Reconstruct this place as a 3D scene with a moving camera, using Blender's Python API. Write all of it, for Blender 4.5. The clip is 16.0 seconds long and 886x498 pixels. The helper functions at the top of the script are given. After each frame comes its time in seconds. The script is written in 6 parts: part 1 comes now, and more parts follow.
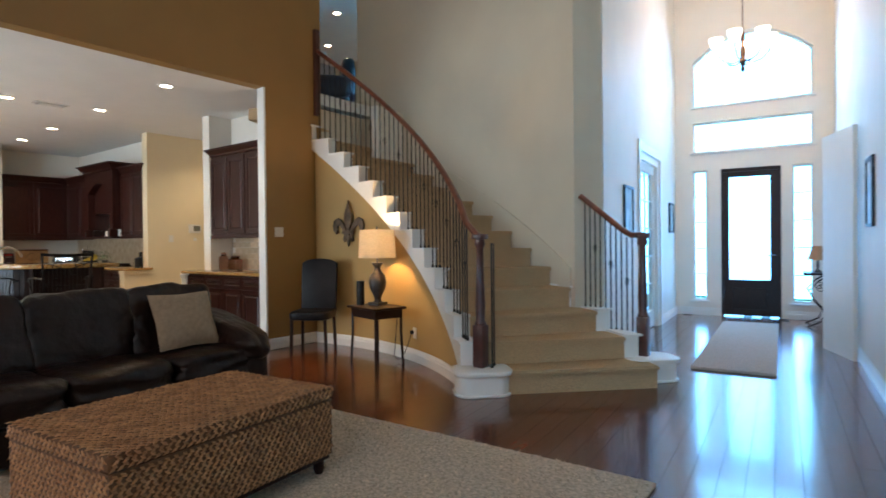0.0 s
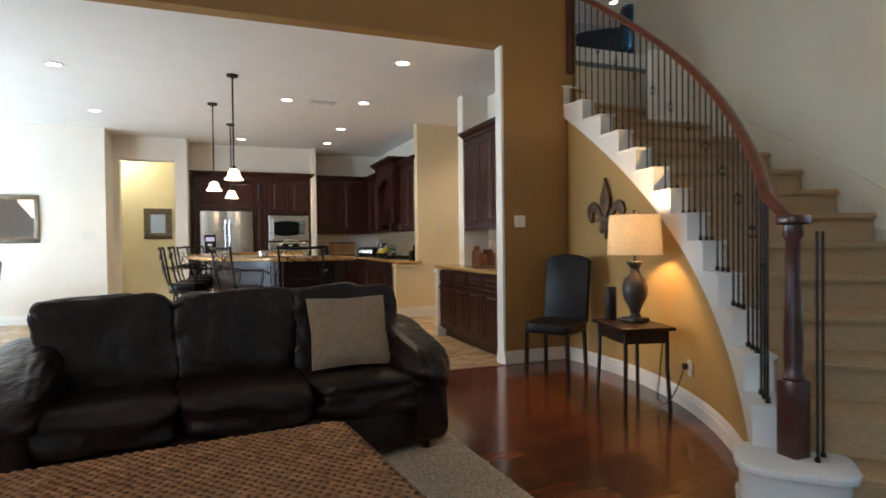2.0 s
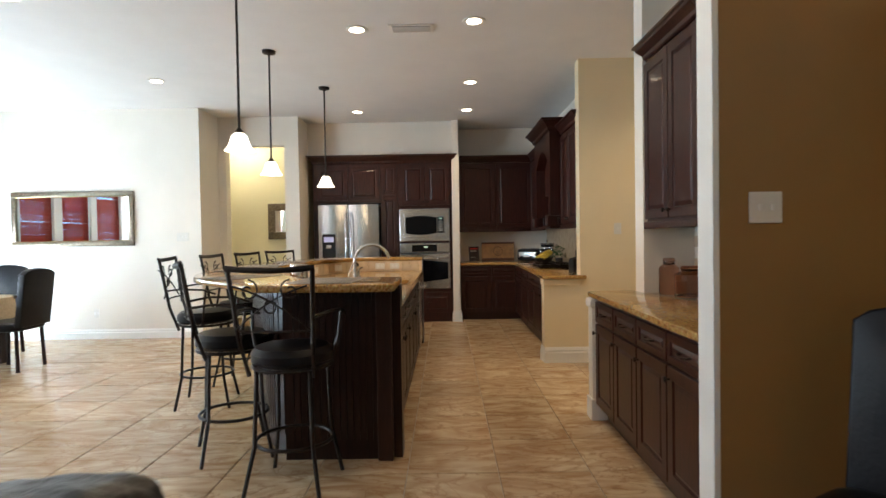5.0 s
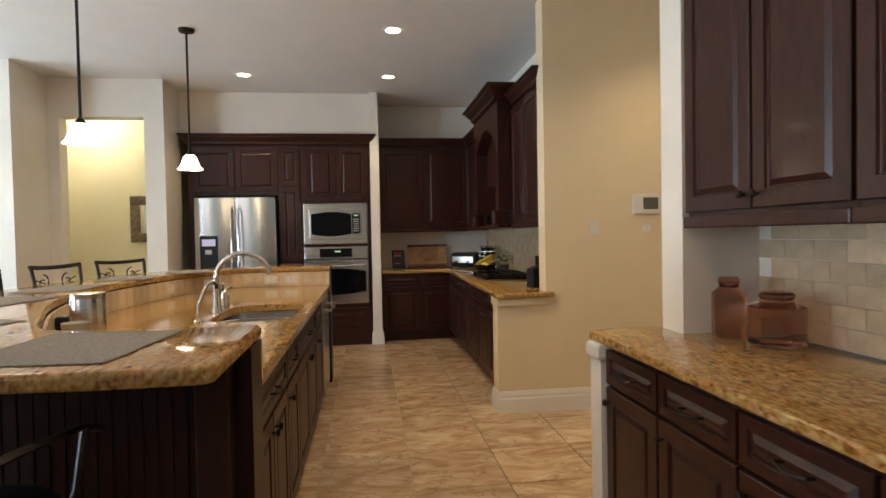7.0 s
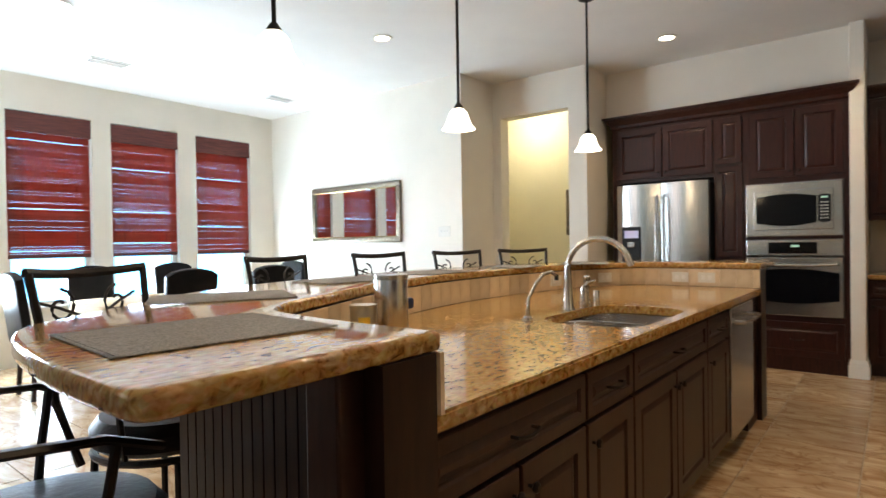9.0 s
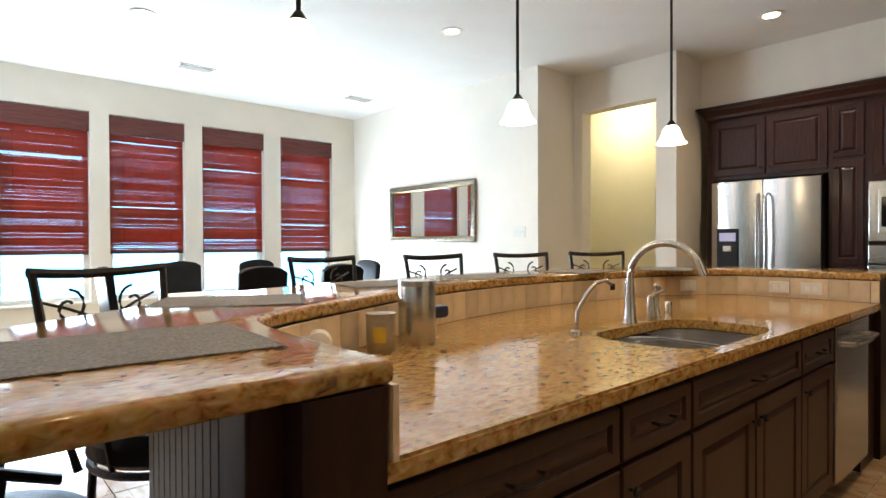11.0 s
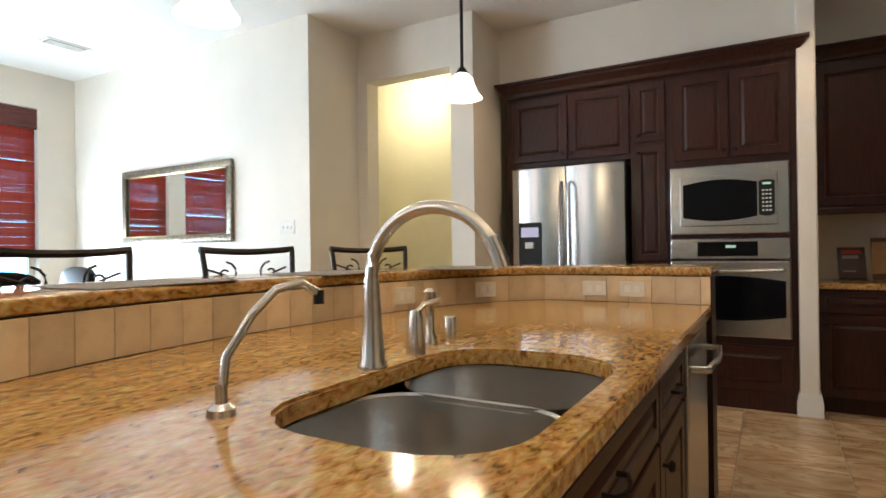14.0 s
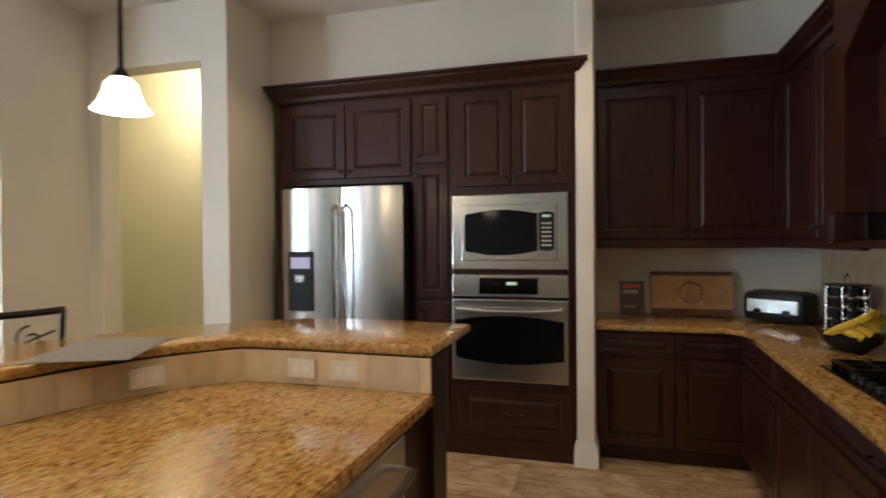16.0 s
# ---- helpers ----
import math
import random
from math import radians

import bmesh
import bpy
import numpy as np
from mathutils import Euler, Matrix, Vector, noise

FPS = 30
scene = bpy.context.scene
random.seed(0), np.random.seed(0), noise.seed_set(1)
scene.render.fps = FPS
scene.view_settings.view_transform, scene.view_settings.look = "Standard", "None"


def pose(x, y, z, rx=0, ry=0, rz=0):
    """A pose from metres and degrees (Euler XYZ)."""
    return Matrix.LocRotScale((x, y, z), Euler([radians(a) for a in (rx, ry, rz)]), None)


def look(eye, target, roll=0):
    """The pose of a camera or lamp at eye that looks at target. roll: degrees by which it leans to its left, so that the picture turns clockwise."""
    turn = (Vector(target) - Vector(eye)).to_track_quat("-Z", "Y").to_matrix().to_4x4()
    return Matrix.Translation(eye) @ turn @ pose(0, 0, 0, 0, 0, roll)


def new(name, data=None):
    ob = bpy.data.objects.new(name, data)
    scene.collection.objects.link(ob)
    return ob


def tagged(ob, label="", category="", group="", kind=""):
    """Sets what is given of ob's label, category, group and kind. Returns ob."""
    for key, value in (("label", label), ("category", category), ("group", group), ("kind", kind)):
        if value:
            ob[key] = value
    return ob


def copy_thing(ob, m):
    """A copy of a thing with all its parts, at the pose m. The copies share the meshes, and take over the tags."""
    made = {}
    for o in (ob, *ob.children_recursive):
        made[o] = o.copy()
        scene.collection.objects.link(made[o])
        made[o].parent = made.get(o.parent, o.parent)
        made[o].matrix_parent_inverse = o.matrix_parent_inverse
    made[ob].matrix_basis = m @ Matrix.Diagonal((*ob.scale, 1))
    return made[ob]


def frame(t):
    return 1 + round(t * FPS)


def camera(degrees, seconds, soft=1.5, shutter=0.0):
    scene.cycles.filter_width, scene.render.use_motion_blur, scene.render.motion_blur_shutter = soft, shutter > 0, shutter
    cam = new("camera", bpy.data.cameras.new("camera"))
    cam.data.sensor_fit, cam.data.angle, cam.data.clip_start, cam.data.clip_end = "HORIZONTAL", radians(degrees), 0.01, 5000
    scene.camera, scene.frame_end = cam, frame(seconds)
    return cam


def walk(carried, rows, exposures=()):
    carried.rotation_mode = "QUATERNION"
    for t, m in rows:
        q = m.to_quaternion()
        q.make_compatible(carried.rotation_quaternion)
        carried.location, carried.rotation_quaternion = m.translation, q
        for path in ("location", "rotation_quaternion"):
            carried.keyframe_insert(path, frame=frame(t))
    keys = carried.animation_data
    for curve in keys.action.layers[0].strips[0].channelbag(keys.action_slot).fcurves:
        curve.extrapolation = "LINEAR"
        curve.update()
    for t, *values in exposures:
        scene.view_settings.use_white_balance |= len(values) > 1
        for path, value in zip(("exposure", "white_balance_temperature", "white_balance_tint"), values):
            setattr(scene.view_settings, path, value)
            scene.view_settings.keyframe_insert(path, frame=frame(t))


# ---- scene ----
cam = camera(76.0, 16.0, shutter=0.4)
PATH = [
    (0, (0.685, 0.709, 1.237), (-0.529, 2.298, 1.219), -0.6),
    (0.5, (0.54, 0.933, 1.205), (-0.852, 2.369, 1.182), -0.6),
    (1, (0.38, 1.294, 1.223), (-1.216, 2.499, 1.191), -0.8),
    (1.5, (0.184, 1.753, 1.223), (-1.553, 2.744, 1.193), -0.8),
    (2, (-0.094, 2.216, 1.218), (-1.959, 2.938, 1.189), -0.7),
    (2.5, (-0.397, 2.596, 1.26), (-2.316, 3.158, 1.222), -0.9),
    (3, (-0.796, 2.952, 1.295), (-2.765, 3.303, 1.252), -1.1),
    (3.5, (-1.291, 3.258, 1.318), (-3.285, 3.412, 1.269), -1.2),
    (6, (-3.895, 3.844, 1.305), (-5.895, 3.822, 1.264), -0.9),
    (6.5, (-4.277, 3.812, 1.314), (-6.262, 4.051, 1.27), -0.9),
    (7, (-4.649, 3.823, 1.335), (-6.631, 4.086, 1.287), -1.1),
    (7.5, (-4.916, 3.815, 1.326), (-6.915, 3.779, 1.284), -1.1),
    (8, (-5.19, 3.988, 1.301), (-7.128, 3.496, 1.271), -1.1),
    (8.5, (-5.411, 4.113, 1.263), (-7.207, 3.233, 1.238), -1.0),
    (9, (-5.598, 4.191, 1.241), (-7.16, 2.941, 1.22), -0.9),
    (11.5, (-6.041, 4.218, 1.255), (-7.372, 2.725, 1.234), -0.2),
    (12, (-6.256, 4.052, 1.241), (-7.765, 2.74, 1.213), -0.4),
    (12.5, (-6.574, 3.906, 1.221), (-8.205, 2.749, 1.189), -0.6),
    (13, (-6.859, 3.776, 1.186), (-8.539, 2.692, 1.172), -0.6),
    (13.5, (-7.071, 3.69, 1.153), (-8.779, 2.649, 1.156), -0.7),
    (14, (-7.142, 3.693, 1.158), (-8.877, 2.698, 1.164), -0.7),
    (14.5, (-7.279, 3.767, 1.326), (-9.079, 2.894, 1.312), -0.6),
    (15, (-7.514, 3.864, 1.362), (-9.366, 3.109, 1.368), -0.6),
    (15.5, (-7.789, 4.015, 1.418), (-9.643, 3.266, 1.416), -0.6),
    (16, (-8.019, 4.078, 1.44), (-9.938, 3.513, 1.415), -0.5),
]
walk(cam, [(t, look(eye, target, roll)) for t, eye, target, roll in PATH],
     ((0.0, 0.0), (2.0, -0.05), (3.5, -0.1), (8.0, -0.1), (12.5, -0.1), (14.5, -0.12), (16.0, -0.3)))

scene.view_settings.exposure = 0.0

# ---- world and large lights ----
world = bpy.data.worlds.new("world")
scene.world = world
world.use_nodes = True
wn = world.node_tree.nodes
sky = wn.new("ShaderNodeTexSky")
sky.sky_type = "NISHITA"
sky.sun_disc = False
sky.sun_elevation = radians(42)
sky.sun_rotation = radians(200)
wn["Background"].inputs[1].default_value = 0.15
world.node_tree.links.new(sky.outputs[0], wn["Background"].inputs[0])


def lamp(name, kind, m, energy, color, **kw):
    d = bpy.data.lights.new(name, kind)
    d.energy, d.color = energy, color
    if "size" in kw:
        d.shape, d.size, d.size_y = "RECTANGLE", kw["size"], kw["size_y"]
    if "radius" in kw:
        d.shadow_soft_size = kw["radius"]
    if "spot" in kw:
        d.spot_size, d.spot_blend = radians(kw["spot"]), 0.6
    o = new(name, d)
    o.matrix_world = m
    return o


DAY, WARM = (0.68, 0.85, 1.0), (1.0, 0.75, 0.47)
sun = bpy.data.lights.new("sun", "SUN")
sun.energy, sun.angle, sun.color = 3.0, radians(0.5), (1.0, 0.95, 0.88)
sun_ob = new("sun", sun)
sun_ob.matrix_world = look((0, 0, 20), (-9, 11, 0))

# ---- materials ----


def mat(name, base, rough=0.6, metal=0.0, scale=8.0, vary=0.12, bump=0.0, bump_scale=60.0, second=None, spec=0.5, coat=0.0, rnd=0.0, island=0.0):
    m = bpy.data.materials.new(name)
    m.use_nodes = True
    n, l = m.node_tree.nodes, m.node_tree.links
    b = n["Principled BSDF"]
    b.inputs["Roughness"].default_value, b.inputs["Metallic"].default_value = rough, metal
    b.inputs["Specular IOR Level"].default_value = spec
    b.inputs["Coat Weight"].default_value = coat
    b.inputs["Coat Roughness"].default_value = 0.08
    tc = n.new("ShaderNodeTexCoord")
    nz = n.new("ShaderNodeTexNoise")
    nz.inputs["Scale"].default_value, nz.inputs["Detail"].default_value = scale, 6.0
    l.new(tc.outputs["Object"], nz.inputs["Vector"])
    ramp = n.new("ShaderNodeValToRGB")
    dark = second or tuple(c * (1 - vary) for c in base)
    lite = base if second else tuple(min(1, c * (1 + vary)) for c in base)
    ramp.color_ramp.elements[0].position, ramp.color_ramp.elements[1].position = 0.32, 0.68
    ramp.color_ramp.elements[0].color, ramp.color_ramp.elements[1].color = (*dark, 1), (*lite, 1)
    l.new(nz.outputs["Fac"], ramp.inputs["Fac"])
    col = ramp.outputs["Color"]
    for amount, node, sock in ((rnd, "ShaderNodeObjectInfo", "Random"), (island, "ShaderNodeNewGeometry", "Random Per Island")):
        if amount:
            oi = n.new(node)
            mr = n.new("ShaderNodeMapRange")
            mr.inputs["To Min"].default_value, mr.inputs["To Max"].default_value = 1 - amount, 1 + amount
            hs = n.new("ShaderNodeHueSaturation")
            l.new(oi.outputs[sock], mr.inputs["Value"])
            l.new(mr.outputs["Result"], hs.inputs["Value"])
            l.new(col, hs.inputs["Color"])
            col = hs.outputs["Color"]
    l.new(col, b.inputs["Base Color"])
    if bump:
        nb = n.new("ShaderNodeTexNoise")
        nb.inputs["Scale"].default_value, nb.inputs["Detail"].default_value = bump_scale, 4.0
        l.new(tc.outputs["Object"], nb.inputs["Vector"])
        bp = n.new("ShaderNodeBump")
        bp.inputs["Strength"].default_value, bp.inputs["Distance"].default_value = bump, 0.01
        l.new(nb.outputs["Fac"], bp.inputs["Height"])
        l.new(bp.outputs["Normal"], b.inputs["Normal"])
    return m


def stretched(m, sx, sy, sz):
    """Grain: stretch the material's first noise along one axis."""
    n, l = m.node_tree.nodes, m.node_tree.links
    nz = [x for x in n if x.type == "TEX_NOISE"][0]
    mp = n.new("ShaderNodeMapping")
    mp.inputs["Scale"].default_value = (sx, sy, sz)
    tc = [x for x in n if x.type == "TEX_COORD"][0]
    l.new(tc.outputs["Object"], mp.inputs["Vector"])
    l.new(mp.outputs["Vector"], nz.inputs["Vector"])
    return m


def glow(name, color, strength):
    m = bpy.data.materials.new(name)
    m.use_nodes = True
    b = m.node_tree.nodes["Principled BSDF"]
    b.inputs["Base Color"].default_value = (0.8, 0.78, 0.72, 1)
    b.inputs["Emission Color"].default_value = (*color, 1)
    b.inputs["Emission Strength"].default_value = strength
    return m


def glass(name, rough=0.0, tint=(0.95, 0.97, 0.97), alpha_mix=0.0):
    m = bpy.data.materials.new(name)
    m.use_nodes = True
    b = m.node_tree.nodes["Principled BSDF"]
    b.inputs["Base Color"].default_value = (*tint, 1)
    b.inputs["Transmission Weight"].default_value = 1.0
    b.inputs["Roughness"].default_value = rough
    b.inputs["IOR"].default_value = 1.45
    return m


CREAM = mat("cream_paint", (0.78, 0.66, 0.44), 0.6, vary=0.03, scale=2, bump=0.08, bump_scale=140)
WHITEWALL = mat("white_wall_paint", (0.81, 0.755, 0.665), 0.6, vary=0.03, scale=2, bump=0.08, bump_scale=140)
STAIRWALL = mat("pale_stair_wall_paint", (0.64, 0.555, 0.42), 0.6, vary=0.03, scale=2, bump=0.08, bump_scale=140)
YELLOW = mat("yellow_hall_paint", (0.85, 0.80, 0.58), 0.6, vary=0.03, scale=2)
BROWN = mat("caramel_paint", (0.30, 0.165, 0.05), 0.55, vary=0.05, scale=2, bump=0.1, bump_scale=140)
CEIL = mat("ceiling_paint", (0.80, 0.79, 0.76), 0.8, vary=0.02, scale=3, bump=0.15, bump_scale=60)
TRIM = mat("white_trim_paint", (0.82, 0.80, 0.75), 0.35, vary=0.02, scale=4)
CHERRY = stretched(mat("dark_cherry_wood", (0.046, 0.012, 0.008), 0.32, scale=9, second=(0.020, 0.005, 0.004), bump=0.04, bump_scale=90, spec=0.35, coat=0.08), 6, 6, 0.7)
ESPRESSO = stretched(mat("espresso_wood", (0.027, 0.010, 0.006), 0.36, scale=9, second=(0.013, 0.005, 0.004), spec=0.27), 6, 6, 0.7)
ISLANDWOOD = stretched(mat("island_brown_wood", (0.040, 0.016, 0.010), 0.36, scale=9, second=(0.026, 0.010, 0.007), spec=0.30), 6, 6, 0.7)
RAILWOOD = mat("reddish_rail_wood", (0.16, 0.045, 0.022), 0.28, scale=14, vary=0.3, coat=0.4)
NEWELWOOD = mat("dark_newel_wood", (0.07, 0.02, 0.014), 0.28, scale=14, vary=0.3, coat=0.4)
PLANK = stretched(mat("red_brown_hardwood", (0.17, 0.045, 0.019), 0.19, scale=10, second=(0.085, 0.020, 0.008), bump=0.06, bump_scale=9, spec=0.55, coat=0.32, rnd=0.3, island=0.3), 5, 0.6, 5)
TILE = mat("tan_stone_tile", (0.66, 0.51, 0.33), 0.25, scale=3.0, second=(0.40, 0.24, 0.12), bump=0.04, bump_scale=25, rnd=0.12, island=0.12)


def veined(m, dark):
    """Slanting stone veins and cloudy patches, shifted from piece to piece."""
    n, l = m.node_tree.nodes, m.node_tree.links
    nz = [x for x in n if x.type == "TEX_NOISE"][0]
    nz.inputs["Distortion"].default_value, nz.inputs["Detail"].default_value = 2.2, 9.0
    tc = [x for x in n if x.type == "TEX_COORD"][0]
    oi = n.new("ShaderNodeObjectInfo")
    mul = n.new("ShaderNodeMath")
    mul.operation = "MULTIPLY"
    mul.inputs[1].default_value = 37.0
    cmb = n.new("ShaderNodeCombineXYZ")
    add = n.new("ShaderNodeVectorMath")
    mp = n.new("ShaderNodeMapping")
    mp.inputs["Rotation"].default_value, mp.inputs["Scale"].default_value = (0, 0, 0.5), (1.6, 0.6, 1.0)
    l.new(oi.outputs["Random"], mul.inputs[0])
    l.new(mul.outputs[0], cmb.inputs["X"])
    l.new(mul.outputs[0], cmb.inputs["Y"])
    l.new(tc.outputs["Object"], add.inputs[0])
    l.new(cmb.outputs[0], add.inputs[1])
    l.new(add.outputs[0], mp.inputs["Vector"])
    l.new(mp.outputs[0], nz.inputs["Vector"])
    vz = n.new("ShaderNodeTexNoise")
    vz.inputs["Scale"].default_value, vz.inputs["Detail"].default_value, vz.inputs["Distortion"].default_value = 2.4, 7.0, 3.0
    l.new(mp.outputs[0], vz.inputs["Vector"])
    rp = n.new("ShaderNodeValToRGB")
    e = rp.color_ramp.elements
    e[0].position, e[0].color, e[1].position, e[1].color = 0.47, (0, 0, 0, 1), 0.53, (0, 0, 0, 1)
    k = e.new(0.5)
    k.color = (0.75, 0.75, 0.75, 1)
    l.new(vz.outputs["Fac"], rp.inputs["Fac"])
    mx = n.new("ShaderNodeMix")
    mx.data_type = "RGBA"
    b = n["Principled BSDF"]
    src = b.inputs["Base Color"].links[0].from_socket
    l.new(rp.outputs["Color"], mx.inputs["Factor"])
    l.new(src, mx.inputs["A"])
    mx.inputs["B"].default_value = (*dark, 1)
    l.new(mx.outputs["Result"], b.inputs["Base Color"])


veined(TILE, (0.33, 0.18, 0.085))
GROUT = mat("grout", (0.42, 0.34, 0.25), 0.9, scale=30)
CARPET = mat("beige_carpet", (0.58, 0.39, 0.215), 0.95, scale=160, vary=0.25, bump=0.9, bump_scale=260, spec=0.1)
RUGMAT = mat("shag_wool", (0.62, 0.50, 0.37), 0.95, scale=45, vary=0.25, bump=1.0, bump_scale=120, spec=0.1, island=0.25)
RUNNERMAT = mat("runner_wool", (0.50, 0.42, 0.36), 0.95, scale=60, vary=0.2, bump=0.9, bump_scale=150, spec=0.1)
LEATHER = mat("dark_brown_leather", (0.011, 0.0045, 0.0035), 0.36, scale=5, vary=0.3, bump=0.9, bump_scale=13, spec=0.34)
LEATHER.node_tree.nodes["Bump"].inputs["Distance"].default_value = 0.016
BLACKLEATHER = mat("black_leather", (0.008, 0.007, 0.008), 0.38, scale=8, vary=0.3, bump=0.15, bump_scale=60, spec=0.2)
PILLOWMAT = mat("tan_corduroy", (0.34, 0.25, 0.17), 0.9, scale=60, vary=0.15, bump=0.5, bump_scale=120, spec=0.2)
WICKER = mat("seagrass_weave", (0.42, 0.205, 0.08), 0.7, scale=14, second=(0.27, 0.12, 0.045), bump=0.5, bump_scale=160, island=0.22)
# Dark core colour: paints the shade in the gaps between the strands.
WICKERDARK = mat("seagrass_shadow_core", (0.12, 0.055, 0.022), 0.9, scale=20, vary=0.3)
IRON = mat("dark_iron", (0.025, 0.020, 0.017), 0.42, metal=0.7, scale=30, vary=0.3)
STEEL = stretched(mat("brushed_steel", (0.58, 0.57, 0.55), 0.24, metal=1.0, scale=60, vary=0.06), 0.15, 0.15, 6)
NICKEL = mat("brushed_nickel", (0.62, 0.60, 0.56), 0.25, metal=1.0, scale=40, vary=0.05)
DARKGLASS = mat("black_glass", (0.004, 0.004, 0.005), 0.08, scale=4, vary=0.1, spec=0.22)
BLACKPLASTIC = mat("black_plastic", (0.010, 0.010, 0.011), 0.42, scale=20, spec=0.3)
WHITEPLASTIC = mat("white_plastic", (0.75, 0.72, 0.65), 0.4, scale=20, vary=0.03)
BLIND = stretched(mat("red_woven_blind", (0.30, 0.065, 0.04), 0.7, scale=30, second=(0.11, 0.025, 0.018), island=0.35), 0.2, 1, 4)
SHADE = mat("linen_shade", (0.62, 0.48, 0.32), 0.9, scale=90, vary=0.12, bump=0.3, bump_scale=220, spec=0.1)
BULB = glow("lit_downlight", (1.0, 0.86, 0.66), 22.0)
FROST = glow("lit_frosted_glass", (1.0, 0.88, 0.70), 4.0)
DISPLAY = glow("teal_display", (0.02, 0.5, 0.3), 0.5)
BLUELED = glow("blue_display", (0.02, 0.05, 0.6), 0.4)
PANE = glass("window_glass")
AMBER = glass("amber_glass", 0.02, (0.62, 0.36, 0.26))
MIRROR = mat("mirror_silver", (0.86, 0.87, 0.87), 0.02, metal=1.0, vary=0.0)
SILVERFRAME = mat("antique_silver_frame", (0.20, 0.165, 0.12), 0.4, metal=0.7, scale=40, vary=0.4)
BRONZE = mat("antique_bronze", (0.11, 0.065, 0.035), 0.5, metal=0.5, scale=18, vary=0.5, bump=0.3, bump_scale=40)
URN = mat("dark_ceramic", (0.045, 0.035, 0.028), 0.4, scale=18, vary=0.4)
BOARDWOOD = mat("cutting_board_maple", (0.50, 0.29, 0.13), 0.5, scale=12, vary=0.2)
WALNUT = mat("walnut_strip", (0.12, 0.05, 0.025), 0.5, scale=12, vary=0.2)
YELLOWFRUIT = mat("banana_skin", (0.72, 0.48, 0.05), 0.5, scale=14, vary=0.15)
GREEN = mat("leaf_green", (0.06, 0.12, 0.035), 0.5, scale=14, vary=0.3)
CLOTH = mat("tan_tablecloth", (0.55, 0.42, 0.26), 0.85, scale=40, vary=0.1)
PLACEMAT = mat("grey_woven_placemat", (0.25, 0.225, 0.20), 0.8, scale=200, vary=0.4, bump=0.7, bump_scale=300)
SPLASH = mat("travertine_splash", (0.70, 0.56, 0.38), 0.42, scale=9, second=(0.52, 0.37, 0.22), bump=0.15, bump_scale=40, rnd=0.2)
GRASS = mat("lawn", (0.07, 0.12, 0.035), 0.9, scale=3, vary=0.3)
BOOKCOVER = mat("dark_book_cover", (0.03, 0.012, 0.012), 0.4, scale=20, vary=0.3)
ARTMAT = mat("faded_print", (0.30, 0.27, 0.24), 0.5, scale=6, vary=0.5)
REDTEXT = mat("red_ink", (0.5, 0.03, 0.02), 0.5)
BLUEPLASTIC = mat("dark_blue_plastic", (0.012, 0.02, 0.06), 0.35, scale=20)


def granite():
    m = bpy.data.materials.new("gold_granite")
    m.use_nodes = True
    n, l = m.node_tree.nodes, m.node_tree.links
    b = n["Principled BSDF"]
    b.inputs["Roughness"].default_value, b.inputs["Specular IOR Level"].default_value = 0.10, 0.5
    tc = n.new("ShaderNodeTexCoord")
    mp = n.new("ShaderNodeMapping")
    mp.inputs["Scale"].default_value, mp.inputs["Rotation"].default_value = (0.75, 1.5, 1.1), (0, 0, 0.35)
    l.new(tc.outputs["Object"], mp.inputs["Vector"])
    a = n.new("ShaderNodeTexNoise")
    a.inputs["Scale"].default_value, a.inputs["Detail"].default_value, a.inputs["Distortion"].default_value = 50.0, 9.0, 0.6
    c = n.new("ShaderNodeTexVoronoi")
    c.inputs["Scale"].default_value = 75.0
    for t in (a, c):
        l.new(mp.outputs["Vector"], t.inputs["Vector"])
    r = n.new("ShaderNodeValToRGB")
    e = r.color_ramp.elements
    e[0].position, e[0].color = 0.27, (0.10, 0.045, 0.018, 1)
    e[1].position, e[1].color = 0.72, (0.62, 0.45, 0.23, 1)
    for p, q in ((0.36, (0.25, 0.125, 0.045, 1)), (0.44, (0.39, 0.22, 0.083, 1)), (0.56, (0.49, 0.31, 0.135, 1))):
        k = e.new(p)
        k.color = q
    l.new(a.outputs["Fac"], r.inputs["Fac"])
    mx = n.new("ShaderNodeMix")
    mx.data_type, mx.blend_type = "RGBA", "MULTIPLY"
    mx.inputs["Factor"].default_value = 0.18
    l.new(r.outputs["Color"], mx.inputs["A"])
    l.new(c.outputs["Color"], mx.inputs["B"])
    hs = n.new("ShaderNodeHueSaturation")
    hs.inputs["Saturation"].default_value = 1.08
    l.new(mx.outputs["Result"], hs.inputs["Color"])
    l.new(hs.outputs["Color"], b.inputs["Base Color"])
    return m


GRANITE = granite()

# ---- mesh helpers ----


def bx(bm, x0, x1, y0, y1, z0, z1, bevel=0.0):
    v = [bm.verts.new(p) for p in ((x0, y0, z0), (x1, y0, z0), (x1, y1, z0), (x0, y1, z0), (x0, y0, z1), (x1, y0, z1), (x1, y1, z1), (x0, y1, z1))]
    f = [bm.faces.new([v[i] for i in q]) for q in ((3, 2, 1, 0), (4, 5, 6, 7), (0, 1, 5, 4), (1, 2, 6, 5), (2, 3, 7, 6), (3, 0, 4, 7))]
    if bevel:
        es = {e for g in f for e in g.edges}
        bmesh.ops.bevel(bm, geom=list(es), offset=bevel, segments=2, affect="EDGES", profile=0.5)
    return bm


def box(*a, bevel=0.0):
    return bx(bmesh.new(), *a, bevel=bevel)


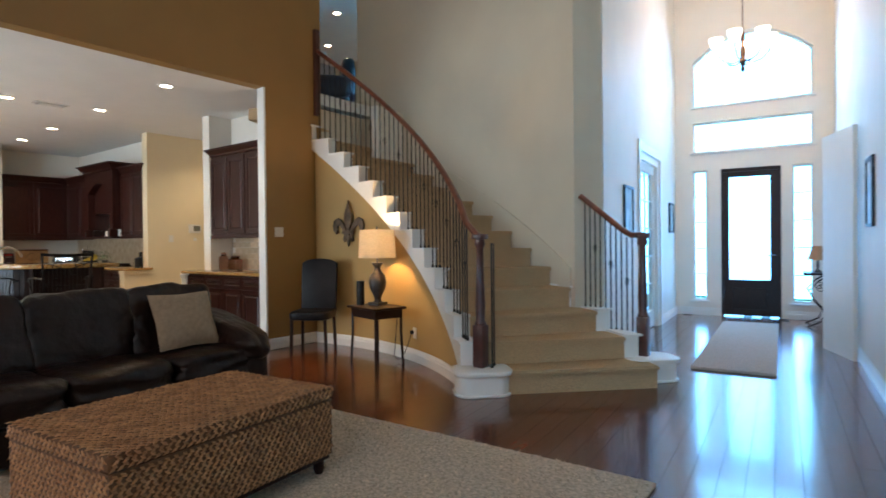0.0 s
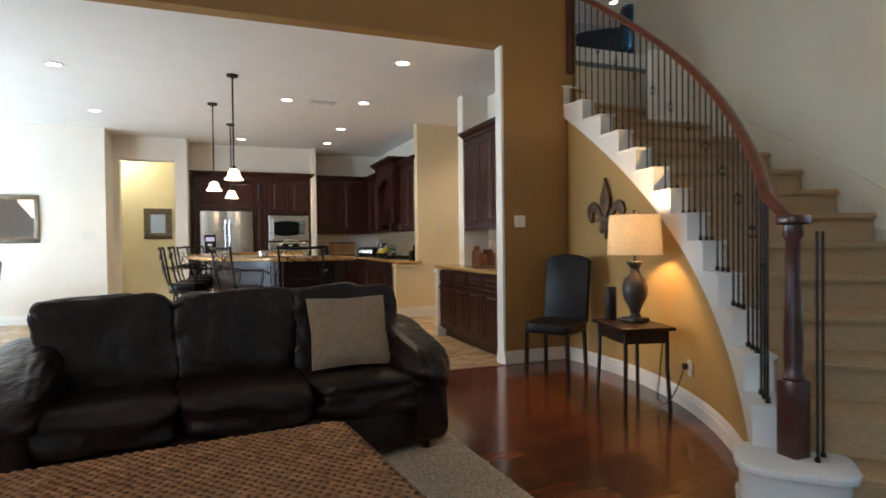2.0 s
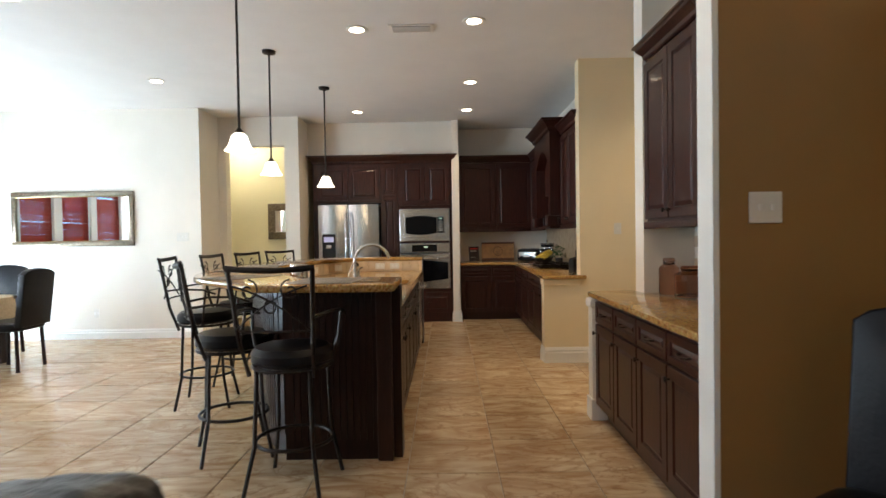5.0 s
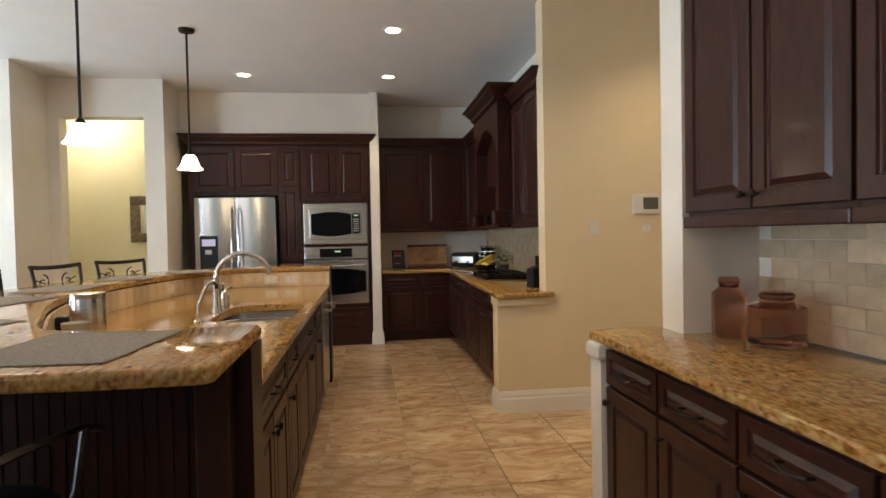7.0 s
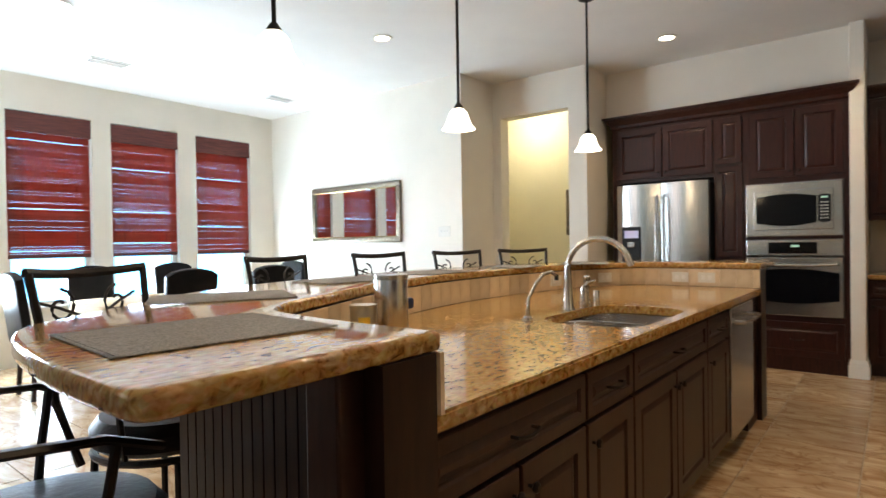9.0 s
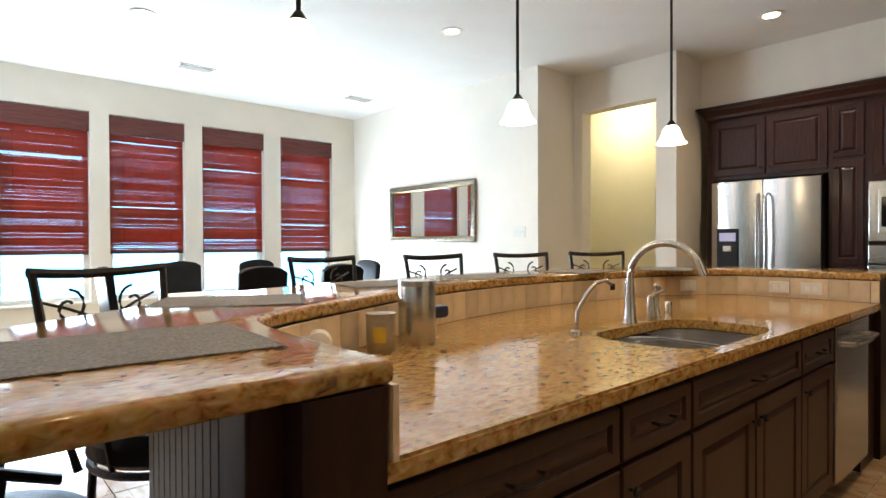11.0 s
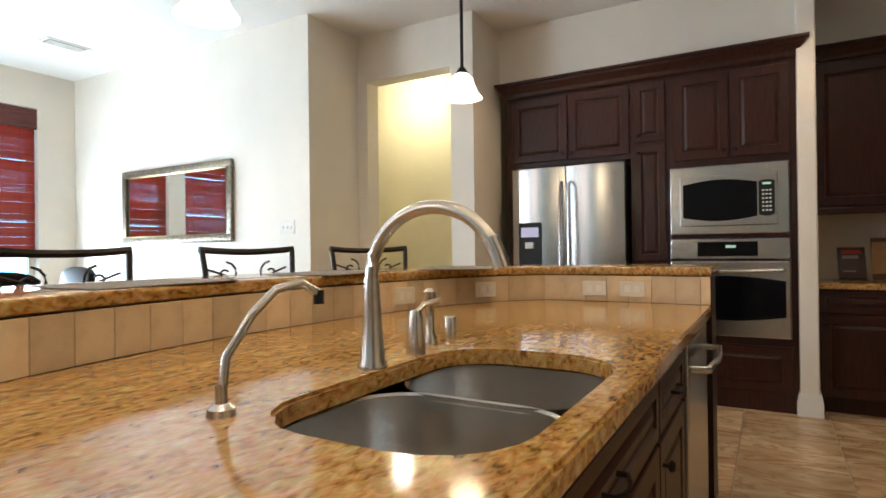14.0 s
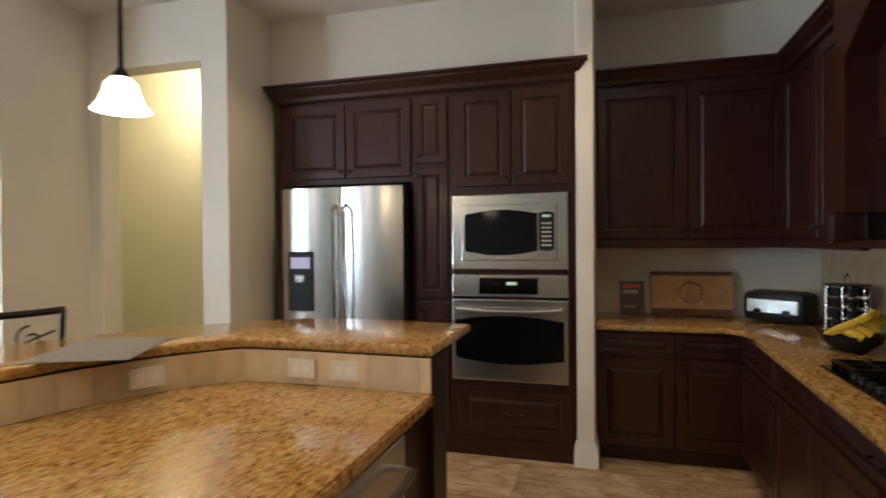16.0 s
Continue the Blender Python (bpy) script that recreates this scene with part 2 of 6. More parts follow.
def prism(pts, z0, z1, bevel=0.0, bm=None):
    bm = bm or bmesh.new()
    lo = [bm.verts.new((x, y, z0)) for x, y in pts]
    hi = [bm.verts.new((x, y, z1)) for x, y in pts]
    k = len(pts)
    bm.faces.new(lo[::-1])
    top = bm.faces.new(hi)
    for i in range(k):
        bm.faces.new((lo[i], lo[(i + 1) % k], hi[(i + 1) % k], hi[i]))
    bmesh.ops.recalc_face_normals(bm, faces=bm.faces)
    if bevel:
        mine = set(lo + hi)
        es = [e for e in bm.edges if e.verts[0] in mine and e.verts[1] in mine and abs(e.verts[0].co.z - e.verts[1].co.z) < 1e-6]
        bmesh.ops.bevel(bm, geom=es, offset=bevel, segments=3, affect="EDGES", profile=0.5)
    return bm


def lathe(profile, cx=0.0, cy=0.0, segs=24, bm=None, cap=True):
    """profile: rows of (radius, z) from the bottom upwards."""
    bm = bm or bmesh.new()
    rings = [[bm.verts.new((cx + r * math.cos(2 * math.pi * i / segs), cy + r * math.sin(2 * math.pi * i / segs), z)) for i in range(segs)] for r, z in profile]
    for a, b in zip(rings, rings[1:]):
        for i in range(segs):
            bm.faces.new((a[i], a[(i + 1) % segs], b[(i + 1) % segs], b[i]))
    if cap:
        bm.faces.new(rings[0][::-1])
        bm.faces.new(rings[-1])
    return bm


def tube(path, r, segs=8, bm=None, rz=None, closed=False):
    """A round rod along a path of points; rz gives another half-thickness in height."""
    bm = bm or bmesh.new()
    p = [Vector(q) for q in path]
    rings = []
    k = len(p)
    for i, q in enumerate(p):
        d = (p[(i + 1) % k] - p[i - 1]) if closed else (p[min(i + 1, k - 1)] - p[max(i - 1, 0)])
        d.normalize()
        up = Vector((0, 0, 1)) if abs(d.z) < 0.95 else Vector((1, 0, 0))
        s = d.cross(up).normalized()
        u = s.cross(d).normalized()
        rings.append([bm.verts.new(q + s * r * math.cos(2 * math.pi * j / segs) + u * (rz or r) * math.sin(2 * math.pi * j / segs)) for j in range(segs)])
    pairs = list(zip(rings, rings[1:])) + ([(rings[-1], rings[0])] if closed else [])
    for a, b in pairs:
        for j in range(segs):
            bm.faces.new((a[j], a[(j + 1) % segs], b[(j + 1) % segs], b[j]))
    if not closed:
        bm.faces.new(rings[0][::-1])
        bm.faces.new(rings[-1])
    return bm


def soft(sx, sy, sz, cx=0, cy=0, cz=0, p=5.0, cuts=7, puff=0.0, seed=0, bm=None, folds=0.0):
    """A stuffed block: a cube rounded by a p-norm, with gentle lumps and, for leather, slack folds."""
    b2 = bmesh.new()
    bmesh.ops.create_cube(b2, size=2.0)
    bmesh.ops.subdivide_edges(b2, edges=b2.edges, cuts=cuts, use_grid_fill=True)
    for v in b2.verts:
        c = v.co
        k = (abs(c.x) ** p + abs(c.y) ** p + abs(c.z) ** p) ** (1 / p)
        c = c / k
        w = 1.0 + puff * noise.noise(Vector((c.x * 1.7 + seed, c.y * 1.7, c.z * 1.7)))
        v.co = Vector((cx + c.x * sx / 2 * w, cy + c.y * sy / 2 * w, cz + c.z * sz / 2 * w))
        if folds:
            g = noise.noise(Vector((c.x * 2.0 + seed, c.y * 7.0 + 2.0 * c.z, c.z * 2.2))) + 0.6 * noise.noise(Vector((c.x * 5.0, c.y * 4.0 - 3.0 * c.z + seed, c.z * 4.0)))
            edge = max(abs(c.y), 0.45)
            v.co += c.normalized() * folds * edge * (1 - abs(g) * 2.2)
    if bm is None:
        return b2
    me = bpy.data.meshes.new("tmp")
    b2.to_mesh(me)
    b2.free()
    bm.from_mesh(me)
    bpy.data.meshes.remove(me)
    return bm


def turned(bm, m):
    bm.transform(m)
    return bm


def put(name, bm, material, m=None, smooth=False):
    me = bpy.data.meshes.new(name)
    bm.normal_update()
    bm.to_mesh(me)
    bm.free()
    me.materials.append(material)
    if smooth:
        me.polygons.foreach_set("use_smooth", [True] * len(me.polygons))
        me.set_sharp_from_angle(angle=radians(38))
    o = new(name, me)
    if m is not None:
        o.matrix_world = m
    return o


def part(name, bm, material, parent, label="", smooth=False, m=None):
    o = put(name, bm, material, None, smooth)
    o.parent = parent
    if m is not None:
        o.matrix_basis = m
    return tagged(o, label)


def thing(name, label, category, m=None, group="", kind=""):
    e = new(name)
    e.empty_display_size = 0.1
    if m is not None:
        e.matrix_basis = m
    return tagged(e, label, category, group, kind)


def struct(name, bm, material, label, category, smooth=False):
    return tagged(put(name, bm, material, None, smooth), label, category, "", "structure")


def arc_strip(c, th, r0, r1, lo, hi, bm=None):
    """A curved block between two radii; lo and hi give the heights at each angle in degrees."""
    bm = bm or bmesh.new()
    cols = []
    for t in th:
        co, si = math.cos(radians(t)), math.sin(radians(t))
        cols.append([bm.verts.new((c[0] + r * co, c[1] + r * si, z)) for r, z in ((r0, lo(t)), (r1, lo(t)), (r1, hi(t)), (r0, hi(t)))])
    for a, b in zip(cols, cols[1:]):
        for j in range(4):
            bm.faces.new((a[j], b[j], b[(j + 1) % 4], a[(j + 1) % 4]))
    bm.faces.new(cols[0])
    bm.faces.new(cols[-1][::-1])
    bmesh.ops.recalc_face_normals(bm, faces=bm.faces)
    return bm

# ---- the large structure ----
H = 3.11            # kitchen ceiling
HI = 5.75           # living room and foyer ceiling
XB = -5.04          # living face of the caramel wall
LIV = radians(6.5)  # foyer axis off the y axis
FO = Vector((-1.49, 6.01, 0))
FM = Matrix.Translation(FO) @ Matrix.Rotation(LIV, 4, "Z")


def foy(a, b, z=0.0):
    return FM @ Vector((a, b, z))


# caramel wall, with the kitchen opening and the upstairs opening
cw = bmesh.new()
bx(cw, XB - 0.13, XB, 4.78, 5.62, 0, HI)
bx(cw, XB - 0.16, XB, -3.2, 4.78, H, HI)
struct("wall_west", cw, BROWN, "caramel brown painted wall above kitchen opening", "wall")
struct("trim", box(XB - 0.132, XB - 0.004, 4.755, 4.782, 0, H, bevel=0.004), TRIM, "white painted edge of the kitchen opening", "trim")
struct("wall_upper_west", box(XB - 0.13, XB, 5.62, 9.9, 0, 3.0), STAIRWALL, "painted wall under the upstairs landing", "wall")

# kitchen shell
struct("wall_mirror", box(-10.76, -10.62, -3.2, 0.45, 0, H), WHITEWALL, "white painted dining wall", "wall")
struct("wall_return", box(-11.40, -10.76, 0.31, 0.45, 0, H), WHITEWALL, "white painted return wall", "wall")
nw = bmesh.new()
bx(nw, -11.42, -11.26, 0.45, 0.56, 0, H)
bx(nw, -11.42, -11.26, 0.56, 1.42, 2.69, H)
bx(nw, -11.42, -11.26, 1.42, 1.63, 0, H)
struct("wall_niche", nw, WHITEWALL, "pale wall with an opening to the hall", "wall")
struct("wall_pier", box(-11.80, -11.42, 1.49, 1.63, 0, H), WHITEWALL, "pale pier beside the fridge", "wall")
struct("wall_over_cabinets", box(-11.95, -11.80, 1.63, 3.98, 2.55, H), WHITEWALL, "pale wall above the tall cabinets", "wall")
struct("wall_fin", box(-12.45, -11.70, 3.873, 3.985, 0, H, bevel=0.01), WHITEWALL, "narrow white wall end beside the ovens", "wall")
struct("wall_back", box(-12.60, -12.46, 1.5, 5.75, 0, H), WHITEWALL, "pale back wall of the kitchen", "wall")
struct("wall_cook", box(-12.5, -8.93, 5.50, 5.64, 0, H), WHITEWALL, "pale wall behind the cooktop", "wall")
cr = bmesh.new()
bx(cr, -8.93, -8.77, 5.145, 8.4, 0, H)
bx(cr, -8.93, -8.77, 4.77, 5.145, 0, 0.86)
struct("wall_cream", cr, CREAM, "cream painted wall with a half-height end", "wall")
struct("wall_nook_fin", box(-7.065, -6.895, 5.145, 8.4, 0, H), WHITEWALL, "white wall beside the serving nook", "wall")
struct("wall_nook_back", box(-6.895, -5.2, 5.50, 5.64, 0, H), WHITEWALL, "pale wall behind the serving nook", "wall")
struct("wall_hall_end", box(-8.93, -6.895, 8.4, 8.55, 0, H), CREAM, "cream wall at the hall's end", "wall")
struct("wall_hall_back", box(-12.60, -12.50, -3.2, 1.5, 0, H), YELLOW, "yellow lit hall wall", "wall")
struct("wall_hall_side", box(-12.5, -11.8, 1.5, 1.6, 0, H), YELLOW, "yellow hall side wall", "wall")
struct("wall_hall_far", box(-12.5, -10.76, -1.4, -1.3, 0, H), YELLOW, "yellow hall far wall", "wall")

# dining window wall
WINS = ((-7.19, -6.36), (-8.19, -7.38), (-9.20, -8.40), (-10.24, -9.44))
ww = bmesh.new()
WY0, WY1 = -3.22, -3.05
edges = [-10.76] + [e for w in WINS[::-1] for e in w] + [1.6]
for i in range(0, len(edges), 2):
    bx(ww, edges[i], edges[i + 1], WY0, WY1, 0.62, 2.72)
bx(ww, -10.76, 1.6, WY0, WY1, 0, 0.62)
bx(ww, -10.76, 1.6, WY0, WY1, 2.72, HI)
struct("wall_south", ww, WHITEWALL, "white painted window wall of the dining area", "wall")

ck = bmesh.new()
bx(ck, -12.6, XB - 0.16, -3.2, 8.5, H, H + 0.15)
struct("ceiling", ck, CEIL, "white textured kitchen ceiling", "ceiling")
struct("ceiling_living", box(-5.2, 4.2, -3.2, 12.2, HI, HI + 0.15), CEIL, "high white living room ceiling", "ceiling")

# floors under the pieces
struct("floor_kitchen", box(-12.6, XB, -3.2, 8.5, -0.06, -0.008), GROUT, "grout bed of the tiled floor", "floor")
struct("floor", box(XB, 4.2, -3.2, 12.2, -0.06, -0.008), mat("floor_gap", (0.03, 0.012, 0.008), 0.6), "dark gaps of the hardwood floor", "floor")
struct("ground", box(-300, 300, -300, 300, -0.5, -0.35), GRASS, "lawn around the house", "ground")

# living room east and south walls, out of view
ew = bmesh.new()
bx(ew, 4.05, 4.2, -3.2, 12.2, 0, HI)
struct("wall_east", ew, STAIRWALL, "pale living room wall", "wall")

# staircase centre and steps
SC, R0, R1 = (-4.49, 1.95), 3.57, 4.90
RISE = 0.197
TH = [None, 44.6, 48.1] + [51.85 + 4.26 * k for k in range(16)]


def step_at(t):
    """Height of the nosing line at an angle."""
    if t <= TH[1]:
        return RISE * (1 - (TH[1] - t) / 4.0)
    for n in range(1, 18):
        if TH[n] <= t <= TH[n + 1]:
            return RISE * (n + (t - TH[n]) / (TH[n + 1] - TH[n]))
    return RISE * 18


def on_arc(r, t, z=0.0):
    return Vector((SC[0] + r * math.cos(radians(t)), SC[1] + r * math.sin(radians(t)), z))


def span(a, b, k):
    return [a + (b - a) * i / k for i in range(k + 1)]


# curved wall on the outer side of the stair, and its end
struct("wall_stair", arc_strip(SC, span(55.2, 102, 40), R1, R1 + 0.16, lambda t: 0, lambda t: HI), STAIRWALL, "tall curved pale stair wall", "wall", True)
p0, p1 = on_arc(R1 + 0.16, 55.2), foy(0, 0.25)
struct("wall_stair_end", prism([tuple(on_arc(R1, 55.2)[:2]), tuple(p1[:2]), tuple(foy(-0.16, 0.4)[:2]), tuple(on_arc(R1 + 0.3, 58)[:2])], 0, HI), STAIRWALL, "pale wall end beside the stair", "wall")
# wall under the stair
struct("wall_understair", arc_strip(SC, span(46.5, 98.4, 44), R0 + 0.01, R0 + 0.10, lambda t: 0, lambda t: max(0.05, step_at(t) - 0.29)), mat("tan_understair_paint", (0.44, 0.27, 0.09), 0.6, vary=0.04, scale=2, bump=0.08, bump_scale=140), "tan painted wall under the curved stair", "wall", True)

# upstairs landing
struct("floor_upper", box(-9.5, -5.78, 5.2, 9.9, 3.22, 3.42), CARPET, "upstairs landing floor", "floor")
struct("wall_upper_back", box(-9.6, -9.5, 4.0, 10.0, 3.2, HI), mat("upper_lilac_paint", (0.50, 0.47, 0.50), 0.6), "pale upstairs wall", "wall")
struct("wall_upper_side", box(-9.5, -5.2, 5.1, 5.2, 3.42, HI), STAIRWALL, "pale upstairs side wall", "wall")
struct("wall_upper_north", box(-9.5, -5.2, 9.9, 10.0, 3.42, HI), STAIRWALL, "pale upstairs north wall", "wall")
struct("ceiling_upper", box(-9.6, -5.2, 4.0, 10.0, 5.45, 5.6), CEIL, "white upstairs ceiling", "ceiling")

# foyer
fw = bmesh.new()
bx(fw, -0.16, 0.0, 0.3, 2.02, 0, HI)
bx(fw, -0.16, 0.0, 2.02, 3.34, 2.42, HI)
bx(fw, -0.16, 0.0, 3.34, 5.04, 0, HI)
struct("wall_foyer_left", turned(fw, FM), WHITEWALL, "pale foyer wall with a french door", "wall")
FW = 2.25
fr = bmesh.new()
bx(fr, FW, FW + 0.16, -0.9, 5.04, 0, HI)
struct("wall_foyer_right", turned(fr, FM), WHITEWALL, "pale foyer wall", "wall")
fe = bmesh.new()
bx(fe, FW + 0.16, 5.5, -0.9, -0.76, 0, HI)
struct("wall_living_north", turned(fe, FM), WHITEWALL, "pale living room wall", "wall")
DB = 4.89


def door_wall():
    bm = bmesh.new()
    y0, y1 = DB, DB + 0.15
    bx(bm, 0, 0.27, y0, y1, 0, HI)
    bx(bm, 1.98, FW, y0, y1, 0, HI)
    bx(bm, 0.27, 0.49, y0, y1, 0, 0.25)
    bx(bm, 1.70, 1.98, y0, y1, 0, 0.25)
    bx(bm, 0.49, 0.70, y0, y1, 0, 2.42)
    bx(bm, 1.55, 1.70, y0, y1, 0, 2.42)
    bx(bm, 0.27, 1.98, y0, y1, 2.42, 2.72)
    bx(bm, 0.27, 1.98, y0, y1, 3.22, 3.48)
    # wall above the arch
    k = 18
    for i in range(k):
        a0, a1 = 0.27 + 1.71 * i / k, 0.27 + 1.71 * (i + 1) / k
        z0, z1 = (4.22 + 0.42 * (1 - ((a - 1.125) / 0.855) ** 2) for a in (a0, a1))
        v = [bm.verts.new(q) for q in ((a0, y0, z0), (a1, y0, z1), (a1, y0, HI), (a0, y0, HI), (a0, y1, z0), (a1, y1, z1), (a1, y1, HI), (a0, y1, HI))]
        for q in ((0, 1, 2, 3), (7, 6, 5, 4), (0, 4, 5, 1)):
            bm.faces.new([v[j] for j in q])
    return bm


struct("wall_front", turned(door_wall(), FM), WHITEWALL, "pale front wall with door and arched window", "wall")


def baseboard(name, pts, h=0.13):
    """A moulded board along a line of floor points; the room lies on its left."""
    bm = bmesh.new()
    p = [Vector((*q, 0)) for q in pts]
    prof = ((0, 0), (0.018, 0), (0.018, h * 0.62), (0.012, h * 0.72), (0.014, h * 0.8), (0.006, h), (0, h))
    cols = []
    for i, q in enumerate(p):
        d = (p[min(i + 1, len(p) - 1)] - p[max(i - 1, 0)]).normalized()
        nrm = Vector((-d.y, d.x, 0))
        cols.append([bm.verts.new(q + nrm * (o + 0.003) + Vector((0, 0, z))) for o, z in prof])
    for a, b in zip(cols, cols[1:]):
        for j in range(len(prof)):
            bm.faces.new((a[j], b[j], b[(j + 1) % len(prof)], a[(j + 1) % len(prof)]))
    bm.faces.new(cols[0])
    bm.faces.new(cols[-1][::-1])
    bmesh.ops.recalc_face_normals(bm, faces=bm.faces)
    return struct(name, bm, TRIM, "white moulded baseboard", "baseboard")


baseboard("baseboard", [(XB, 5.60), (XB, 4.765), (XB - 0.13, 4.765)])
baseboard("baseboard.001", [tuple(on_arc(R0, t)[:2]) for t in span(48, 98.0, 30)])
baseboard("baseboard.002", [(-8.77, 8.3), (-8.77, 4.77), (-8.93, 4.77)], 0.16)
baseboard("baseboard.003", [(-10.62, 0.45), (-10.62, -3.0)])
baseboard("baseboard.004", [(-11.26, 0.45), (-10.70, 0.45)])
baseboard("baseboard.005", [(-12.1, 3.985), (-11.70, 3.985), (-11.70, 3.873), (-12.1, 3.873)], 0.16)
baseboard("baseboard.006", [tuple(foy(0.0, b)[:2]) for b in (4.88, 3.46)])
baseboard("baseboard.007", [tuple(foy(a, DB)[:2]) for a in (0.69, 0.02)])
baseboard("baseboard.008", [tuple(foy(a, DB)[:2]) for a in (2.24, 1.60)])
baseboard("baseboard.009", [tuple(foy(FW, b)[:2]) for b in (-0.9, 4.88)])
baseboard("baseboard.010", [tuple(foy(0.0, b)[:2]) for b in (1.90, 0.3)])

# ---- lights of the place ----
# daylight lamps for assumed, unbuilt tall living room windows behind the walk, the dining windows and the front door
lamp("daylight_living", "AREA", look((-0.5, -2.95, 2.6), (-0.8, 4.0, 1.6)), 118, (1.0, 0.82, 0.76), size=3.6, size_y=3.6)
for w in WINS:
    lamp("daylight_dining", "AREA", look(((w[0] + w[1]) / 2, -2.9, 0.88), ((w[0] + w[1]) / 2, 1.0, 1.6)), 72, DAY, size=0.7, size_y=0.45)
# Added lamp before solid wall, for an unseen opening supposed beside the windows.
lamp("dining_side_fill", "AREA", look((-5.9, -2.95, 1.6), (-8.6, 2.0, 1.2)), 165, DAY, size=1.0, size_y=1.9)
# Door daylight lamp, tinted blue to give the floor its blue reflection.
lamp("daylight_door", "AREA", look(foy(1.1, DB - 0.05, 1.3), foy(1.1, 0.0, 1.0)), 38, (0.16, 0.44, 1.0), size=1.5, size_y=2.0)
lamp("daylight_arch", "AREA", look(foy(1.1, DB - 0.05, 3.7), foy(1.1, 0.0, 1.0)), 18, (0.42, 0.68, 1.0), size=1.6, size_y=1.7)

CANS = ((-7.08, 0.60), (-9.30, 0.56), (-7.85, 3.03), (-7.70, 4.03), (-9.57, 4.08), (-11.02, 2.54), (-11.0, 4.09), (-5.87, 4.02), (-7.17, -0.78))
for cx, cy in CANS:
    lamp("downlight_lamp", "SPOT", look((cx, cy, H - 0.03), (cx, cy, 0)), 36, WARM, spot=130, radius=0.05)
# Unseen fill spot without a fixture, added to brighten the cream wall.
lamp("hall_fill_lamp", "SPOT", look((-7.85, 6.3, H - 0.03), (-7.85, 6.3, 0)), 42, WARM, spot=140, radius=0.05)

# ---- cabinets ----
# A cabinet's own axes: x along its front, y into its depth, z up; the front faces -y.


def panel_door(w, h, t=0.02):
    """A raised-panel door in one skin, from its lower left front corner."""
    bm = bmesh.new()
    s = min(0.06, w * 0.22, h * 0.24)
    loops = []
    for d, y in ((0.0, t), (0.0, 0.003), (0.003, 0.0), (s, 0.0), (s + 0.004, 0.009), (s + 0.010, 0.010), (s + 0.030, 0.002)):
        d = min(d, w / 2 - 0.002, h / 2 - 0.002)
        loops.append([bm.verts.new(p) for p in ((d, y, d), (w - d, y, d), (w - d, y, h - d), (d, y, h - d))])
    for a, b in zip(loops, loops[1:]):
        for i in range(4):
            bm.faces.new((a[i], a[(i + 1) % 4], b[(i + 1) % 4], b[i]))
    bm.faces.new(loops[-1])
    bm.faces.new(loops[0][::-1])
    bmesh.ops.recalc_face_normals(bm, faces=bm.faces)
    return bm


def knob(parent, x, y, z):
    bm = lathe([(0.005, 0), (0.005, 0.012), (0.014, 0.018), (0.015, 0.024), (0.009, 0.03)], segs=12)
    part("knob", turned(bm, Matrix.Rotation(radians(90), 4, "X")), IRON, parent, "dark metal knob", True, pose(x, y, z))


def pull(parent, x, y, z, w=0.1):
    bm = tube([(-w / 2, 0, 0), (-w / 2, -0.02, 0), (-w / 4, -0.028, -0.004), (0, -0.03, -0.006), (w / 4, -0.028, -0.004), (w / 2, -0.02, 0), (w / 2, 0, 0)], 0.005, 6)
    part("handle", bm, IRON, parent, "dark metal handle", True, pose(x, y, z))


def doors_on(cab, material, x0, x1, z0, z1, count, knob_low=False, y=0.0):
    w = (x1 - x0) / count
    for i in range(count):
        d = part("door", panel_door(w - 0.014, z1 - z0), material, cab, "", False, pose(x0 + i * w + 0.007, y - 0.022, z0))
        left = (i % 2 == 1) if count > 1 else True
        knob(d, 0.03 if left else w - 0.044, 0.0, 0.05 if knob_low else z1 - z0 - 0.06)


def drawer_on(cab, material, x0, x1, z0, z1, y=0.0):
    d = part("drawer", panel_door(x1 - x0 - 0.014, z1 - z0), material, cab, "", False, pose(x0 + 0.007, y - 0.022, z0))
    pull(d, (x1 - x0) / 2, 0.0, (z1 - z0) / 2)


def base_cabinet(m, w, doors, material, label, group, depth=0.58, drawers=1, top=0.862, body_top=0.862):
    c = thing("base_cabinet", label, "cabinet", m, group)
    bm = box(0, w, 0, depth, 0.10, body_top)
    bx(bm, 0, w, 0.06, depth, 0.0, 0.10)
    part("body", bm, material, c)
    dw = w / max(drawers, 1)
    for i in range(drawers):
        drawer_on(c, material, i * dw, (i + 1) * dw, 0.70, top - 0.02)
    doors_on(c, material, 0, w, 0.12, 0.685, doors)
    return c


def crown(bm, x0, x1, y0, y1, z, h=0.11, out=0.07, left=True, right=True):
    """A stepped crown round the front and the free ends."""
    prof = ((0.0, 0.0), (0.012, 0.012), (0.015, 0.035), (0.05, 0.075), (0.055, 0.09), (0.07, 0.095), (0.07, 0.11))
    loops = []
    for o, dz in prof:
        o, dz = o * out / 0.07, dz * h / 0.11
        loops.append([bm.verts.new(p) for p in ((x0 - (o if left else 0), y1, z + dz), (x0 - (o if left else 0), y0 - o, z + dz), (x1 + (o if right else 0), y0 - o, z + dz), (x1 + (o if right else 0), y1, z + dz))])
    for a, b in zip(loops, loops[1:]):
        for i in range(3):
            bm.faces.new((a[i], a[i + 1], b[i + 1], b[i]))
    bm.faces.new(loops[-1])
    return bm


